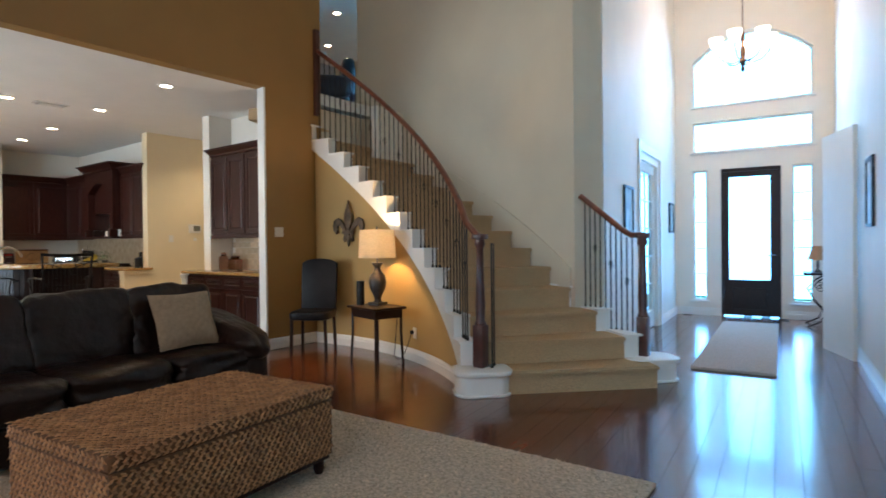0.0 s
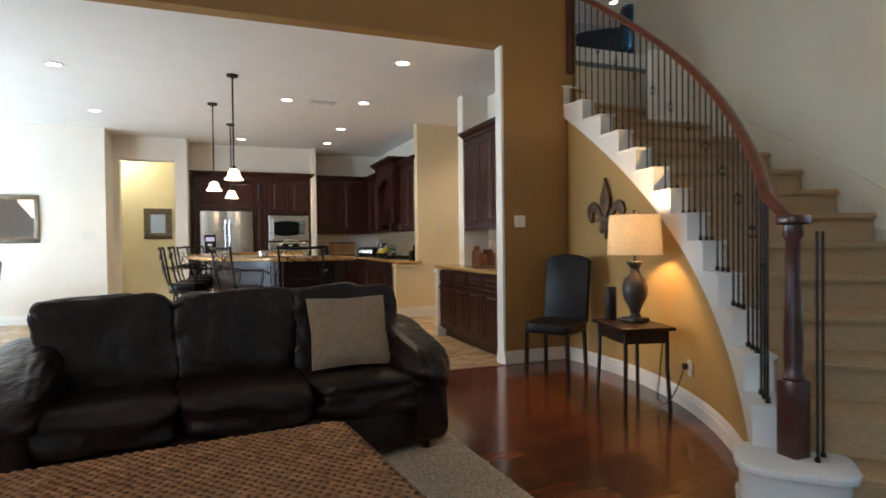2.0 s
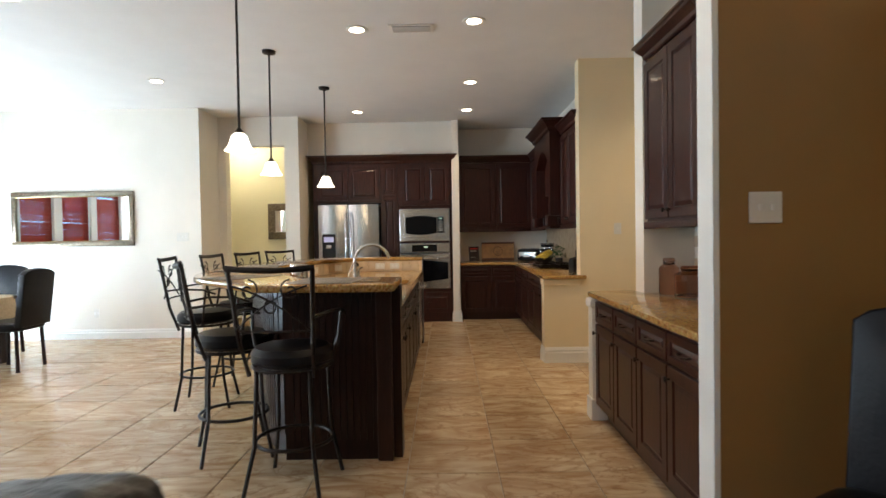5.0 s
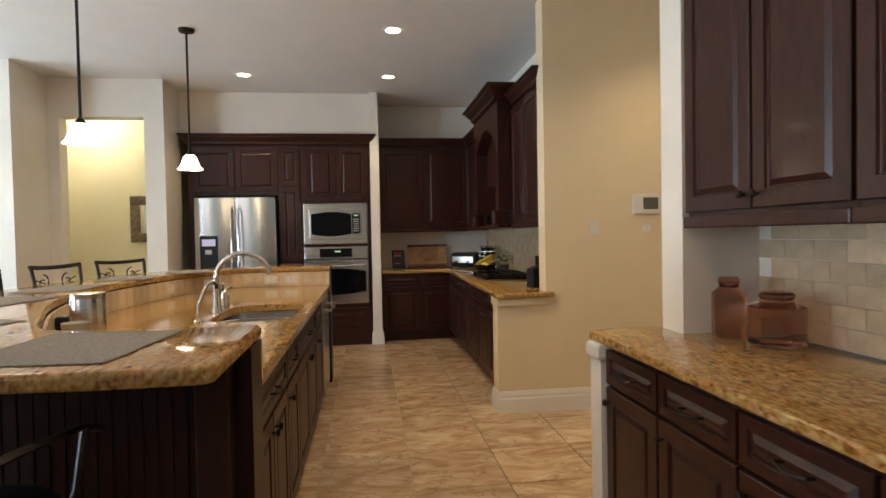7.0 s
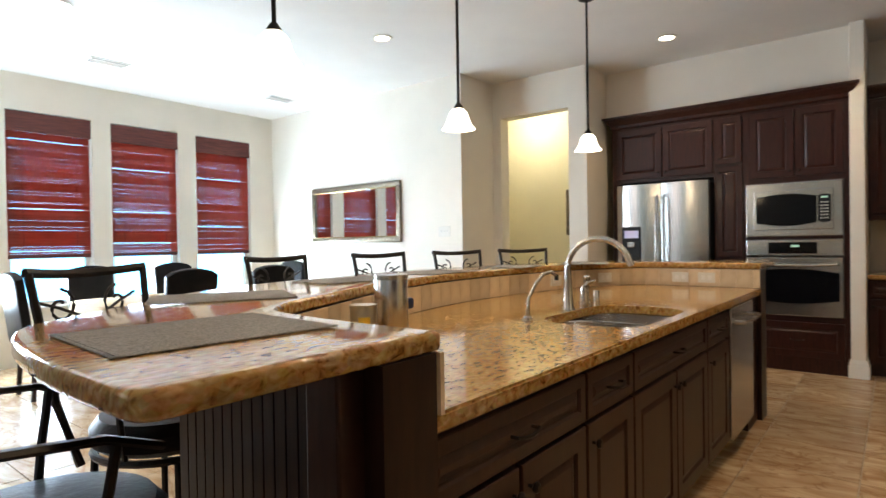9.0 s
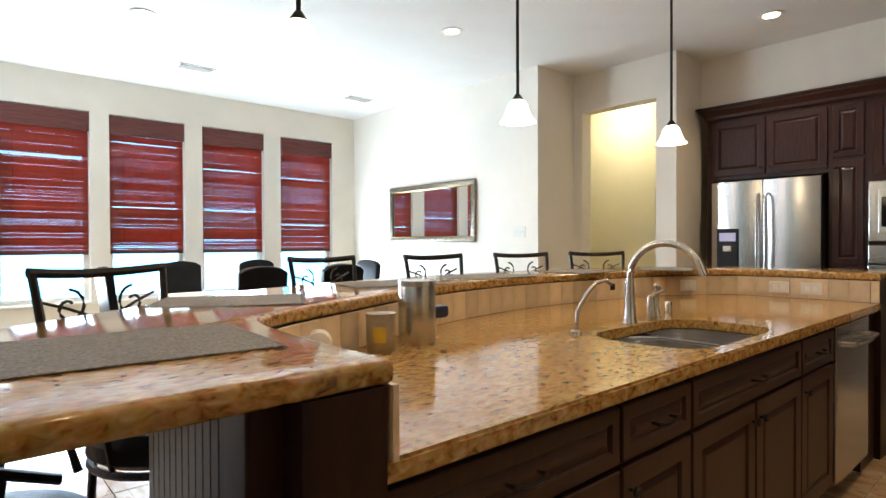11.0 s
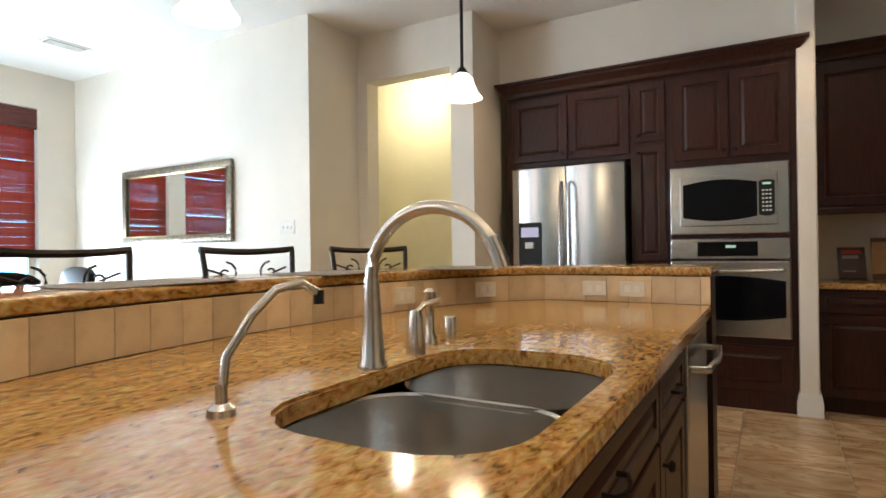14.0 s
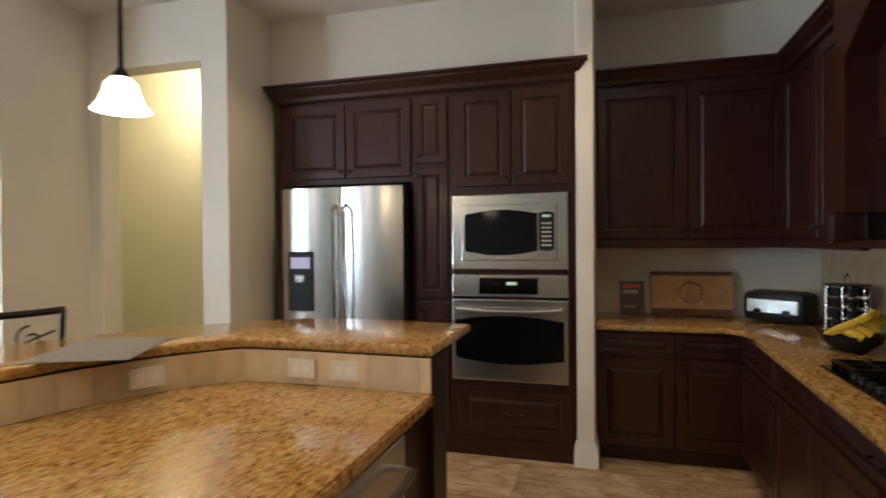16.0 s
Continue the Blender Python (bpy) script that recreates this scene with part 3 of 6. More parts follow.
def wall_cabinet(m, w, doors, z0, z1, material, label, group, depth=0.33, top_crown=True, left=False, right=False):
    c = thing("wall_cabinet", label, "cabinet", m, group)
    part("body", box(0, w, 0, depth, z0, z1), material, c)
    part("light_rail", box(0, w, -0.03, 0.0, z0 - 0.035, z0 + 0.012, bevel=0.006), material, c)
    doors_on(c, material, 0, w, z0 + 0.03, z1 - 0.03, doors, True)
    if top_crown:
        part("crown", crown(bmesh.new(), 0, w, -0.01, depth, z1, left=left, right=right), material, c)
    return c


FACE_X = lambda x, y: pose(x, y, 0, 0, 0, 90)     # front faces +x
FACE_S = lambda x, y: pose(x, y, 0)               # front faces -y
FACE_N = lambda x, y: pose(x, y, 0, 0, 0, 180)    # front faces +y

# tall wall of cabinets round fridge and ovens
tall = thing("tall_cabinet", "dark cherry tall cabinet housing fridge and ovens", "cabinet", FACE_X(-11.74, 1.72))
for q in ((0.0, 0.09, 0.0, 2.47), (0.09, 1.045, 1.86, 2.47), (1.045, 1.33, 0.0, 2.47), (1.33, 2.15, 1.76, 2.47), (1.33, 2.15, 0.0, 0.52), (1.335, 2.105, 1.225, 1.255), (2.11, 2.15, 0.52, 1.76)):
    part("carcass_panel", box(q[0], q[1], 0, 0.6, q[2], q[3]), CHERRY, tall)
doors_on(tall, CHERRY, 0.05, 1.045, 1.90, 2.43, 2, True)
doors_on(tall, CHERRY, 1.07, 1.31, 1.98, 2.43, 1, True)
doors_on(tall, CHERRY, 1.07, 1.31, 1.06, 1.95, 1)
doors_on(tall, CHERRY, 1.07, 1.31, 0.12, 1.03, 1)
doors_on(tall, CHERRY, 1.36, 2.12, 1.81, 2.43, 2, True)
drawer_on(tall, CHERRY, 1.36, 2.12, 0.14, 0.46)
part("crown", crown(bmesh.new(), 0.0, 2.15, -0.015, 0.03, 2.46, h=0.13, out=0.08), CHERRY, tall)

# fridge
fg = thing("fridge", "stainless steel french-door fridge with ice dispenser", "fridge", FACE_X(-11.60, 1.825))
part("body", box(0, 0.92, 0.06, 0.64, 0.02, 1.81), BLACKPLASTIC, fg)


def bowed(w, h, z, depth=0.06, bow=0.025):
    bm = bmesh.new()
    k = 10
    fr_ = [(w * i / k, -bow * math.sin(math.pi * i / k)) for i in range(k + 1)]
    return prism([(x, y) for x, y in fr_] + [(w, depth), (0, depth)], z, z + h, bm=bm)


d1 = part("door", bowed(0.455, 1.065, 0.0), STEEL, fg, "brushed steel door", True, pose(0.0, 0.0, 0.76))
d2 = part("door", bowed(0.455, 1.065, 0.0), STEEL, fg, "brushed steel door", True, pose(0.465, 0.0, 0.76))
part("drawer", bowed(0.92, 0.68, 0.05), STEEL, fg, "brushed steel freezer drawer", True)
for x, d in ((0.43, d1), (0.04, d2)):
    part("handle", tube([(x, -0.02, 0.08), (x, -0.065, 0.12), (x, -0.075, 0.5), (x, -0.065, 0.9), (x, -0.02, 0.94)], 0.012, 8), STEEL, d, "steel bar handle", True)
dp = part("dispenser", box(0.06, 0.26, -0.034, 0.02, 0.20, 0.62, bevel=0.006), BLACKPLASTIC, d1, "grey ice and water dispenser")
dp2 = part("dispenser_recess", box(0.075, 0.245, -0.037, -0.02, 0.24, 0.46), BLACKPLASTIC, d1)
part("dispenser_display", box(0.085, 0.235, -0.0375, -0.03, 0.50, 0.58), BLUELED, d1, "small blue display")
part("dispenser_spout", box(0.12, 0.20, -0.05, -0.03, 0.40, 0.46, bevel=0.01), NICKEL, d1)

# microwave and wall oven
mw = thing("microwave", "built-in stainless steel microwave", "microwave", FACE_X(-11.74, 3.055) @ pose(0, 0, -0.012) @ Matrix.Diagonal((0.928, 1.0, 1.0, 1.0)))
part("frame", box(0, 0.83, -0.03, 0.4, 1.265, 1.765, bevel=0.008), STEEL, mw)
part("door", box(0.075, 0.755, -0.045, -0.028, 1.325, 1.695, bevel=0.006), STEEL, mw)


def lens_glass(x0, x1, z0, z1, y0, y1, bulge=0.03):
    """A dark window whose upper and lower edges bow outwards."""
    k = 12
    up = [(x0 + (x1 - x0) * i / k, z1 + bulge * math.sin(math.pi * i / k)) for i in range(k + 1)]
    lo = [(x, z0 - bulge * math.sin(math.pi * (x - x0) / (x1 - x0))) for x, z in up[::-1]]
    bm = prism(up + lo, -y1, -y0)
    return turned(bm, Matrix.Rotation(radians(90), 4, "X"))


part("window", lens_glass(0.10, 0.62, 1.39, 1.63, -0.052, -0.044), DARKGLASS, mw, "black glass window", True)
part("control_panel", lens_glass(0.63, 0.735, 1.40, 1.63, -0.052, -0.044, 0.012), BLACKPLASTIC, mw)
part("clock_display", box(0.655, 0.71, -0.0535, -0.05, 1.605, 1.622), DISPLAY, mw)
kb = bmesh.new()
for i in range(6):
    for j in range(3):
        bx(kb, 0.652 + j * 0.024, 0.666 + j * 0.024, -0.0535, -0.05, 1.42 + i * 0.028, 1.432 + i * 0.028)
part("keypad", kb, WHITEPLASTIC, mw)
ov = thing("wall_oven", "built-in stainless steel wall oven", "oven", FACE_X(-11.74, 3.055) @ pose(0, 0, -0.012) @ Matrix.Diagonal((0.928, 1.0, 1.0, 1.0)))
part("control_panel", box(0, 0.83, -0.03, 0.4, 1.085, 1.232, bevel=0.006), STEEL, ov)
part("display", box(0.20, 0.62, -0.034, -0.028, 1.105, 1.21), DARKGLASS, ov)
part("clock_display", box(0.40, 0.47, -0.036, -0.033, 1.165, 1.185), DISPLAY, ov)
od = part("door", box(0, 0.83, -0.045, 0.4, 0.53, 1.07, bevel=0.006), STEEL, ov)
part("window", lens_glass(0.03, 0.80, 0.68, 0.93, -0.052, -0.043, 0.035), DARKGLASS, od, "black glass window", True)
part("handle", tube([(0.04, -0.045, 1.01), (0.05, -0.09, 1.01), (0.25, -0.10, 1.0), (0.58, -0.10, 1.0), (0.78, -0.09, 1.01), (0.79, -0.045, 1.01)], 0.013, 8), STEEL, od, "steel bar handle", True)

# corner run behind the fin
base_cabinet(FACE_X(-11.86, 3.99), 0.48, 1, CHERRY, "dark cherry base cabinet in the kitchen corner", "kitchen base cabinets", 0.58)
base_cabinet(FACE_X(-11.86, 4.47), 0.48, 1, CHERRY, "dark cherry base cabinet in the kitchen corner", "kitchen base cabinets", 0.58)
wall_cabinet(FACE_X(-12.13, 3.99), 1.18, 2, 1.42, 2.50, CHERRY, "dark cherry two-door wall cabinet", "kitchen wall cabinets")
# cooktop run
for x, w, k in ((-9.45, 0.52, 1), (-10.55, 1.10, 2), (-11.15, 0.60, 1), (-11.84, 0.69, 1)):
    base_cabinet(FACE_S(x, 4.87), w, k, CHERRY, "dark cherry base cabinet below the cooktop counter", "kitchen base cabinets", 0.57)
wall_cabinet(FACE_S(-9.76, 5.17), 0.82, 2, 1.42, 2.51, CHERRY, "dark cherry wall cabinet beside the hood", "kitchen wall cabinets", right=True)
wall_cabinet(FACE_S(-12.12, 5.17), 1.20, 2, 1.42, 2.50, CHERRY, "dark cherry wall cabinet near the corner", "kitchen wall cabinets")
hood = thing("range_hood", "tall dark cherry arched hood cabinet over cooktop", "range hood", FACE_S(-10.92, 5.03))
hb = bmesh.new()
bx(hb, 0, 0.12, 0, 0.46, 1.55, 2.57)
bx(hb, 1.02, 1.14, 0, 0.46, 1.55, 2.57)
bx(hb, 0, 1.14, 0.12, 0.46, 1.85, 2.57)
bx(hb, 0.12, 1.02, 0, 0.12, 2.40, 2.57)
k = 14
for i in range(k):
    a0, a1 = 0.12 + 0.9 * i / k, 0.12 + 0.9 * (i + 1) / k
    z0, z1 = (2.20 + 0.19 * math.sin(math.pi * (a - 0.12) / 0.9) for a in (a0, a1))
    v = [hb.verts.new(q) for q in ((a0, 0, z0), (a1, 0, z1), (a1, 0, 2.40), (a0, 0, 2.40), (a0, 0.12, z0), (a1, 0.12, z1))]
    hb.faces.new(v[:4])
    hb.faces.new((v[0], v[4], v[5], v[1]))
part("body", hb, CHERRY, hood)
part("crown", crown(bmesh.new(), 0, 1.14, -0.01, 0.46, 2.57, h=0.14, out=0.1), CHERRY, hood)
for x in (0.02, 1.04):
    part("corbel", box(x, x + 0.08, -0.05, 0.1, 1.42, 1.56, bevel=0.02), CHERRY, hood)

# worktops of the corner
ct = bmesh.new()
prism([(-12.45, 3.988), (-11.81, 3.988), (-11.81, 4.76), (-11.72, 4.84), (-8.74, 4.75), (-8.70, 4.79), (-8.70, 5.19), (-8.765, 5.20), (-8.765, 5.143), (-8.935, 5.143), (-8.935, 5.495), (-12.45, 5.495)], 0.862, 0.90, 0.008, ct)
tagged(put("worktop", ct, GRANITE, None, True), "polished gold granite worktop on the cooktop run", "worktop")
struct("trim.001", box(-8.95, -8.74, 4.76, 5.14, 0.80, 0.86, bevel=0.008), CREAM, "moulding below the counter end", "trim")
ctp = thing("cooktop", "black gas cooktop set in the granite", "cooktop", pose(-10.35, 5.17, 0.902))
part("glass_top", box(-0.38, 0.38, -0.25, 0.25, 0, 0.012, bevel=0.004), DARKGLASS, ctp)
for bxx in (-0.25, 0.0, 0.25):
    for byy in (-0.11, 0.12):
        if bxx == 0 and byy < 0:
            continue
        g = bmesh.new()
        for s in (-0.1, 0, 0.1):
            bx(g, bxx - 0.11, bxx + 0.11, byy + s - 0.006, byy + s + 0.006, 0.03, 0.045)
            bx(g, bxx + s - 0.006, bxx + s + 0.006, byy - 0.11, byy + 0.11, 0.012, 0.044)
        part("grate", g, IRON, ctp)
        part("burner", lathe([(0.04, 0.012), (0.04, 0.022), (0.025, 0.027)], bxx, byy, 14), NICKEL, ctp, "", True)
for i in range(5):
    part("knob", lathe([(0.018, 0.012), (0.016, 0.03), (0.0, 0.032)], -0.14 + i * 0.07, -0.21, 12), BLACKPLASTIC, ctp, "", True)

# serving nook
for i in range(4):
    base_cabinet(FACE_S(-6.925 + i * 0.43, 4.83), 0.43, 1, CHERRY, "dark cherry base cabinet in serving nook", "nook base cabinets", 0.58)
tagged(put("worktop", prism([(-7.09, 4.83), (-7.05, 4.79), (-5.21, 4.79), (-5.21, 5.495), (-6.89, 5.495), (-6.89, 5.14), (-7.05, 5.14), (-7.09, 5.10)], 0.862, 0.90, 0.008), GRANITE, None, True), "polished gold granite worktop in serving nook", "worktop")
pil = thing("pilaster", "white painted pilaster at the nook's end", "column", pose(-6.985, 4.845, 0))
part("shaft", box(-0.055, 0.055, -0.055, 0.055, 0.15, 0.79), TRIM, pil)
part("base", box(-0.07, 0.07, -0.07, 0.07, 0, 0.15, bevel=0.006), TRIM, pil)
part("capital", prism([(-0.07, -0.07), (0.07, -0.07), (0.07, 0.07), (-0.07, 0.07)], 0.79, 0.86, 0.02), TRIM, pil)
for i in range(2):
    wall_cabinet(FACE_S(-6.885 + i * 0.84, 5.17), 0.835, 2, 1.38, 2.50, CHERRY, "dark cherry wall cabinet over serving nook", "nook wall cabinets", left=(i == 0))


def jar(m, r, h):
    j = thing("glass_jar", "amber glass jar on the nook counter", "jar", m, "amber jars")
    part("jar", lathe([(r * 0.9, 0), (r, 0.01), (r, h * 0.72), (r * 0.6, h * 0.82), (r * 0.55, h * 0.9)], segs=20), AMBER, j, "", True)
    part("lid", lathe([(r * 0.62, h * 0.89), (r * 0.62, h * 0.95), (r * 0.5, h)], segs=20), AMBER, j, "", True)
    return j


jar(pose(-6.77, 5.27, 0.902), 0.066, 0.245)
jar(pose(-6.575, 5.33, 0.902), 0.098, 0.20)

# ---- island ----
INNER = [(-6.46, 3.49), (-6.47, 3.05), (-6.57, 2.81), (-6.95, 2.61), (-7.40, 2.41), (-7.90, 2.28), (-8.40, 2.235), (-8.90, 2.28), (-9.35, 2.39), (-9.66, 2.62), (-9.72, 2.81), (-9.71, 3.47)]
INNER = [(x if x > -8.4 else -8.4 + (x + 8.4) * 1.17, y) for x, y in INNER]
OUTER = [(-10.26, 3.54), (-10.30, 2.80), (-10.12, 2.42), (-9.65, 2.08), (-9.10, 1.90), (-8.50, 1.82), (-7.90, 1.84), (-7.30, 1.95), (-6.75, 2.13), (-6.36, 2.36), (-6.08, 2.59), (-5.99, 2.68), (-5.93, 2.85), (-5.89, 3.15), (-5.885, 3.46), (-5.89, 3.54), (-5.915, 3.565)]
OUTER = [(x if x > -8.4 else -8.4 + (x + 8.4) * 1.13, y - (0.07 if y > 3.4 or (y < 2.2 and x > -10) else 0.0)) for x, y in OUTER]
isl = thing("kitchen_island", "dark wood curved kitchen island with raised bar", "kitchen island", pose(0, 0, 0))
BAR = 1.07


def inset(pts, d):
    """Shift an open line of points sideways by d."""
    out = []
    for i, q in enumerate(pts):
        a, b = Vector(pts[max(i - 1, 0)]), Vector(pts[min(i + 1, len(pts) - 1)])
        t = (b - a).normalized()
        out.append((q[0] + t.y * d, q[1] - t.x * d))
    return out


def smooth_line(pts, k=4):
    """Catmull-Rom through the points."""
    out = []
    p = [Vector(q) for q in pts]
    for i in range(len(p) - 1):
        a, b, c, d = p[max(i - 1, 0)], p[i], p[i + 1], p[min(i + 2, len(p) - 1)]
        for j in range(k):
            t = j / k
            out.append(tuple(0.5 * (2 * b + (c - a) * t + (2 * a - 5 * b + 4 * c - d) * t * t + (3 * b - a - 3 * c + d) * t ** 3)))
    return out + [tuple(p[-1])]


SI, SO = smooth_line(INNER), smooth_line(OUTER)
part("bar_top", prism(SI + SO, BAR - 0.042, BAR, 0.012), GRANITE, isl, "polished gold granite raised bar top", True)
# knee wall under the bar, following the inner line
back_line = inset(SI, -0.16)
front_line = inset(SI, -0.012)
kw = bmesh.new()


def ribbon(bm, a, b, z0, z1):
    cols = [[bm.verts.new((*p, z0)), bm.verts.new((*q, z0)), bm.verts.new((*q, z1)), bm.verts.new((*p, z1))] for p, q in zip(a, b)]
    for c, d in zip(cols, cols[1:]):
        for j in range(4):
            bm.faces.new((c[j], d[j], d[(j + 1) % 4], c[(j + 1) % 4]))
    bm.faces.new(cols[0])
    bm.faces.new(cols[-1][::-1])
    bmesh.ops.recalc_face_normals(bm, faces=bm.faces)
    return bm


SIDE = -1 if Vector(back_line[20]).y > Vector(SI[20]).y else 1
if SIDE < 0:
    back_line, front_line = inset(SI, 0.16), inset(SI, 0.012)
part("knee_wall", ribbon(bmesh.new(), front_line, back_line, 0.0, BAR - 0.043), ESPRESSO, isl)
# near end block under the bar with its corner post
part("end_panel", box(-6.44, -6.28, 2.80, 3.40, 0.0, BAR - 0.043), ESPRESSO, isl)
part("corner_post", box(-6.42, -6.24, 3.35, 3.44, 0.0, BAR - 0.043, bevel=0.006), ISLANDWOOD, isl)
bd_mesh = None
for i in range(15):
    bd = part("board", box(0, 0.008, 0, 0.034, 0.12, BAR - 0.06), ESPRESSO, isl, "", False, pose(-6.28, 2.82 + i * 0.039, 0))
for (a, b) in zip(back_line, back_line[1:]):
    a, b = Vector(a), Vector(b)
    seg = (b - a).length
    nn = max(1, round(seg / 0.045))
    d = b - a
    ang = math.degrees(math.atan2(d.y, d.x))
    out = (pose(0, 0, 0, 0, 0, ang) @ Vector((0, 1, 0))).to_2d()
    flip = ((a + out) - Vector((-8.0, 3.0))).length < (a - Vector((-8.0, 3.0))).length
    if a.y > 2.84 and a.x > -7:
        continue
    for i in range(nn):
        p = a + d * (i + 0.1) / nn
        y0, y1 = (-0.007, 0.0) if flip else (0.0, 0.007)
        part("board", box(0, seg * 0.8 / nn, y0, y1, 0.12, BAR - 0.06), ESPRESSO, isl, "", False, pose(p.x, p.y, 0, 0, 0, ang))
part("end_post", box(-10.07, -9.95, 3.31, 3.44, 0, BAR - 0.043, bevel=0.006), ESPRESSO, isl)

# splash tiles between worktop and bar
line = [Vector(p) for p in SI]
pts, acc, want = [line[0]], 0.0, 0.105
for a, b in zip(line, line[1:]):
    seg = (b - a).length
    while acc + seg >= want:
        f = (want - acc) / seg
        a = a + (b - a) * f
        seg = (b - a).length
        pts.append(a.copy())
        acc = 0.0
    acc += seg
pts.append(line[-1])
for a, b in zip(pts, pts[1:]):
    d = (b - a)
    w = d.length - 0.0025
    ang = math.atan2(d.y, d.x)
    part("splash_tile", box(0.0, w, -0.012, 0.0, 0.902, BAR - 0.044), SPLASH, isl, "", False, pose(a.x, a.y, 0, 0, 0, math.degrees(ang)))

# lower worktop with the sink cut out
SX, SY = -8.12, 3.185


def lobe(cx, cy, w, h, r, k=5):
    out = []
    for qx, qy, a0 in ((1, 1, 0), (-1, 1, 90), (-1, -1, 180), (1, -1, 270)):
        for i in range(k + 1):
            a = radians(a0 + 90 * i / k)
            out.append((cx + qx * (w / 2 - r) + r * math.cos(a), cy + qy * (h / 2 - r) + r * math.sin(a)))
    return out


HOLE = lobe(SX, SY, 0.75, 0.44, 0.15)


def sheet(outer, hole, z0, z1):
    bm = bmesh.new()
    loops = []
    for pts_ in (outer, hole):
        vs = [bm.verts.new((x, y, z1)) for x, y in pts_]
        loops.append([bm.edges.new((vs[i], vs[(i + 1) % len(vs)])) for i in range(len(vs))])
    bmesh.ops.triangle_fill(bm, use_beauty=True, edges=loops[0] + loops[1])
    r = bmesh.ops.extrude_face_region(bm, geom=bm.faces[:])
    for v in (g for g in r["geom"] if isinstance(g, bmesh.types.BMVert)):
        v.co.z = z0
    bmesh.ops.recalc_face_normals(bm, faces=bm.faces)
    return bm


ctr_pts = [(-9.93, 3.475)] + [p for p in SI[::-1] if p[1] < 3.44][0:] + [(-6.40, 3.475)]
ctr_pts = [p for i, p in enumerate(ctr_pts)]
lw = sheet(ctr_pts, HOLE, 0.862, 0.90)
es = [e for e in lw.edges if all(v.co.z > 0.899 for v in e.verts) and len(e.link_faces) == 2 and any(f.normal.z < 0.5 for f in e.link_faces)]
bmesh.ops.bevel(lw, geom=es, offset=0.007, segments=2, affect="EDGES")
tagged(put("worktop", lw, GRANITE, None, True), "polished gold granite island worktop with sink cut-out", "worktop")

sk = thing("sink", "double-bowl stainless steel undermount sink", "sink", pose(SX, SY, 0.86))
for cx, w in ((0.175, 0.41), (-0.205, 0.35)):
    rows = [lobe(cx, 0, w * s, 0.44 * s, 0.13 * s) for s in (1.04, 1.0, 0.97, 0.90, 0.3)]
    bm = bmesh.new()
    rings = [[bm.verts.new((x, y, z)) for x, y in rr] for rr, z in zip(rows, (0.0, -0.004, -0.12, -0.17, -0.18))]
    for a, b in zip(rings, rings[1:]):
        for i in range(len(a)):
            bm.faces.new((a[i], b[i], b[(i + 1) % len(a)], a[(i + 1) % len(a)]))
    bm.faces.new(rings[-1])
    part("bowl", bm, STEEL, sk, "", True)
    part("drain", lathe([(0.04, -0.178), (0.042, -0.174), (0.02, -0.172)], cx, 0, 16), NICKEL, sk, "", True)
part("rim", box(-0.036, -0.024, -0.20, 0.20, -0.03, -0.012), STEEL, sk)

# island front: cabinet units and dishwasher
for x0, w, k, nd in ((-6.42, 0.77, 2, 1), (-7.19, 0.39, 1, 1), (-7.58, 1.0, 2, 1), (-8.58, 0.46, 1, 1)):
    base_cabinet(FACE_N(x0, 3.44), w, k, ISLANDWOOD, "dark brown island base cabinet", "island base cabinets", 0.5, nd, body_top=0.66 if w > 0.9 else 0.862)
dw = thing("dishwasher", "stainless steel dishwasher in the island", "dishwasher", FACE_N(-9.04, 3.44))
part("body", box(0, 0.60, 0, 0.5, 0.1, 0.86), BLACKPLASTIC, dw)
dd = part("door", box(0.003, 0.597, -0.035, 0.0, 0.11, 0.855, bevel=0.005), STEEL, dw)
part("handle", tube([(0.06, -0.035, 0.77), (0.07, -0.085, 0.77), (0.3, -0.095, 0.765), (0.53, -0.085, 0.77), (0.54, -0.035, 0.77)], 0.012, 8), STEEL, dd, "steel bar handle", True)
part("filler_panel", box(-9.945, -9.645, 2.95, 3.44, 0.0, 0.862), ISLANDWOOD, isl)

# things on the island
fc = thing("faucet", "brushed nickel gooseneck kitchen faucet", "faucet", pose(-8.16, 2.925, 0.90))
part("base", lathe([(0.034, 0), (0.034, 0.008), (0.028, 0.018), (0.021, 0.12), (0.017, 0.20)], segs=18), NICKEL, fc, "", True)
part("spout", tube([(0, 0, 0.02), (0, 0, 0.20)] + [(0.0, 0.158 * (1 - math.cos(a)), 0.20 + 0.15 * math.sin(a)) for a in [math.pi * i / 18 for i in range(1, 16)]], 0.015, 12), NICKEL, fc, "", True)
part("spray_head", tube([(0.0, 0.293, 0.282), (0.0, 0.307, 0.25), (0.0, 0.317, 0.222)], 0.017, 12), NICKEL, fc, "", True)
fh = fc
part("handle_body", lathe([(0.026, 0), (0.026, 0.02), (0.02, 0.09), (0.014, 0.11)], cx=-0.18, cy=0.0, segs=16), NICKEL, fh, "", True)
part("lever", tube([(-0.18, 0.0, 0.10), (-0.20, 0.01, 0.122), (-0.25, 0.03, 0.13)], 0.008, 8), NICKEL, fh, "", True)
sp = thing("side_sprayer", "brushed nickel side sprayer", "sprayer", pose(-8.49, 2.875, 0.90))
part("base", lathe([(0.022, 0), (0.02, 0.02), (0.013, 0.03), (0.012, 0.10), (0.018, 0.12), (0.018, 0.145), (0.008, 0.155)], segs=16), NICKEL, sp, "", True)
sd = thing("soap_cap", "short brushed nickel soap dispenser cap", "dispenser", pose(-8.605, 2.875, 0.90))
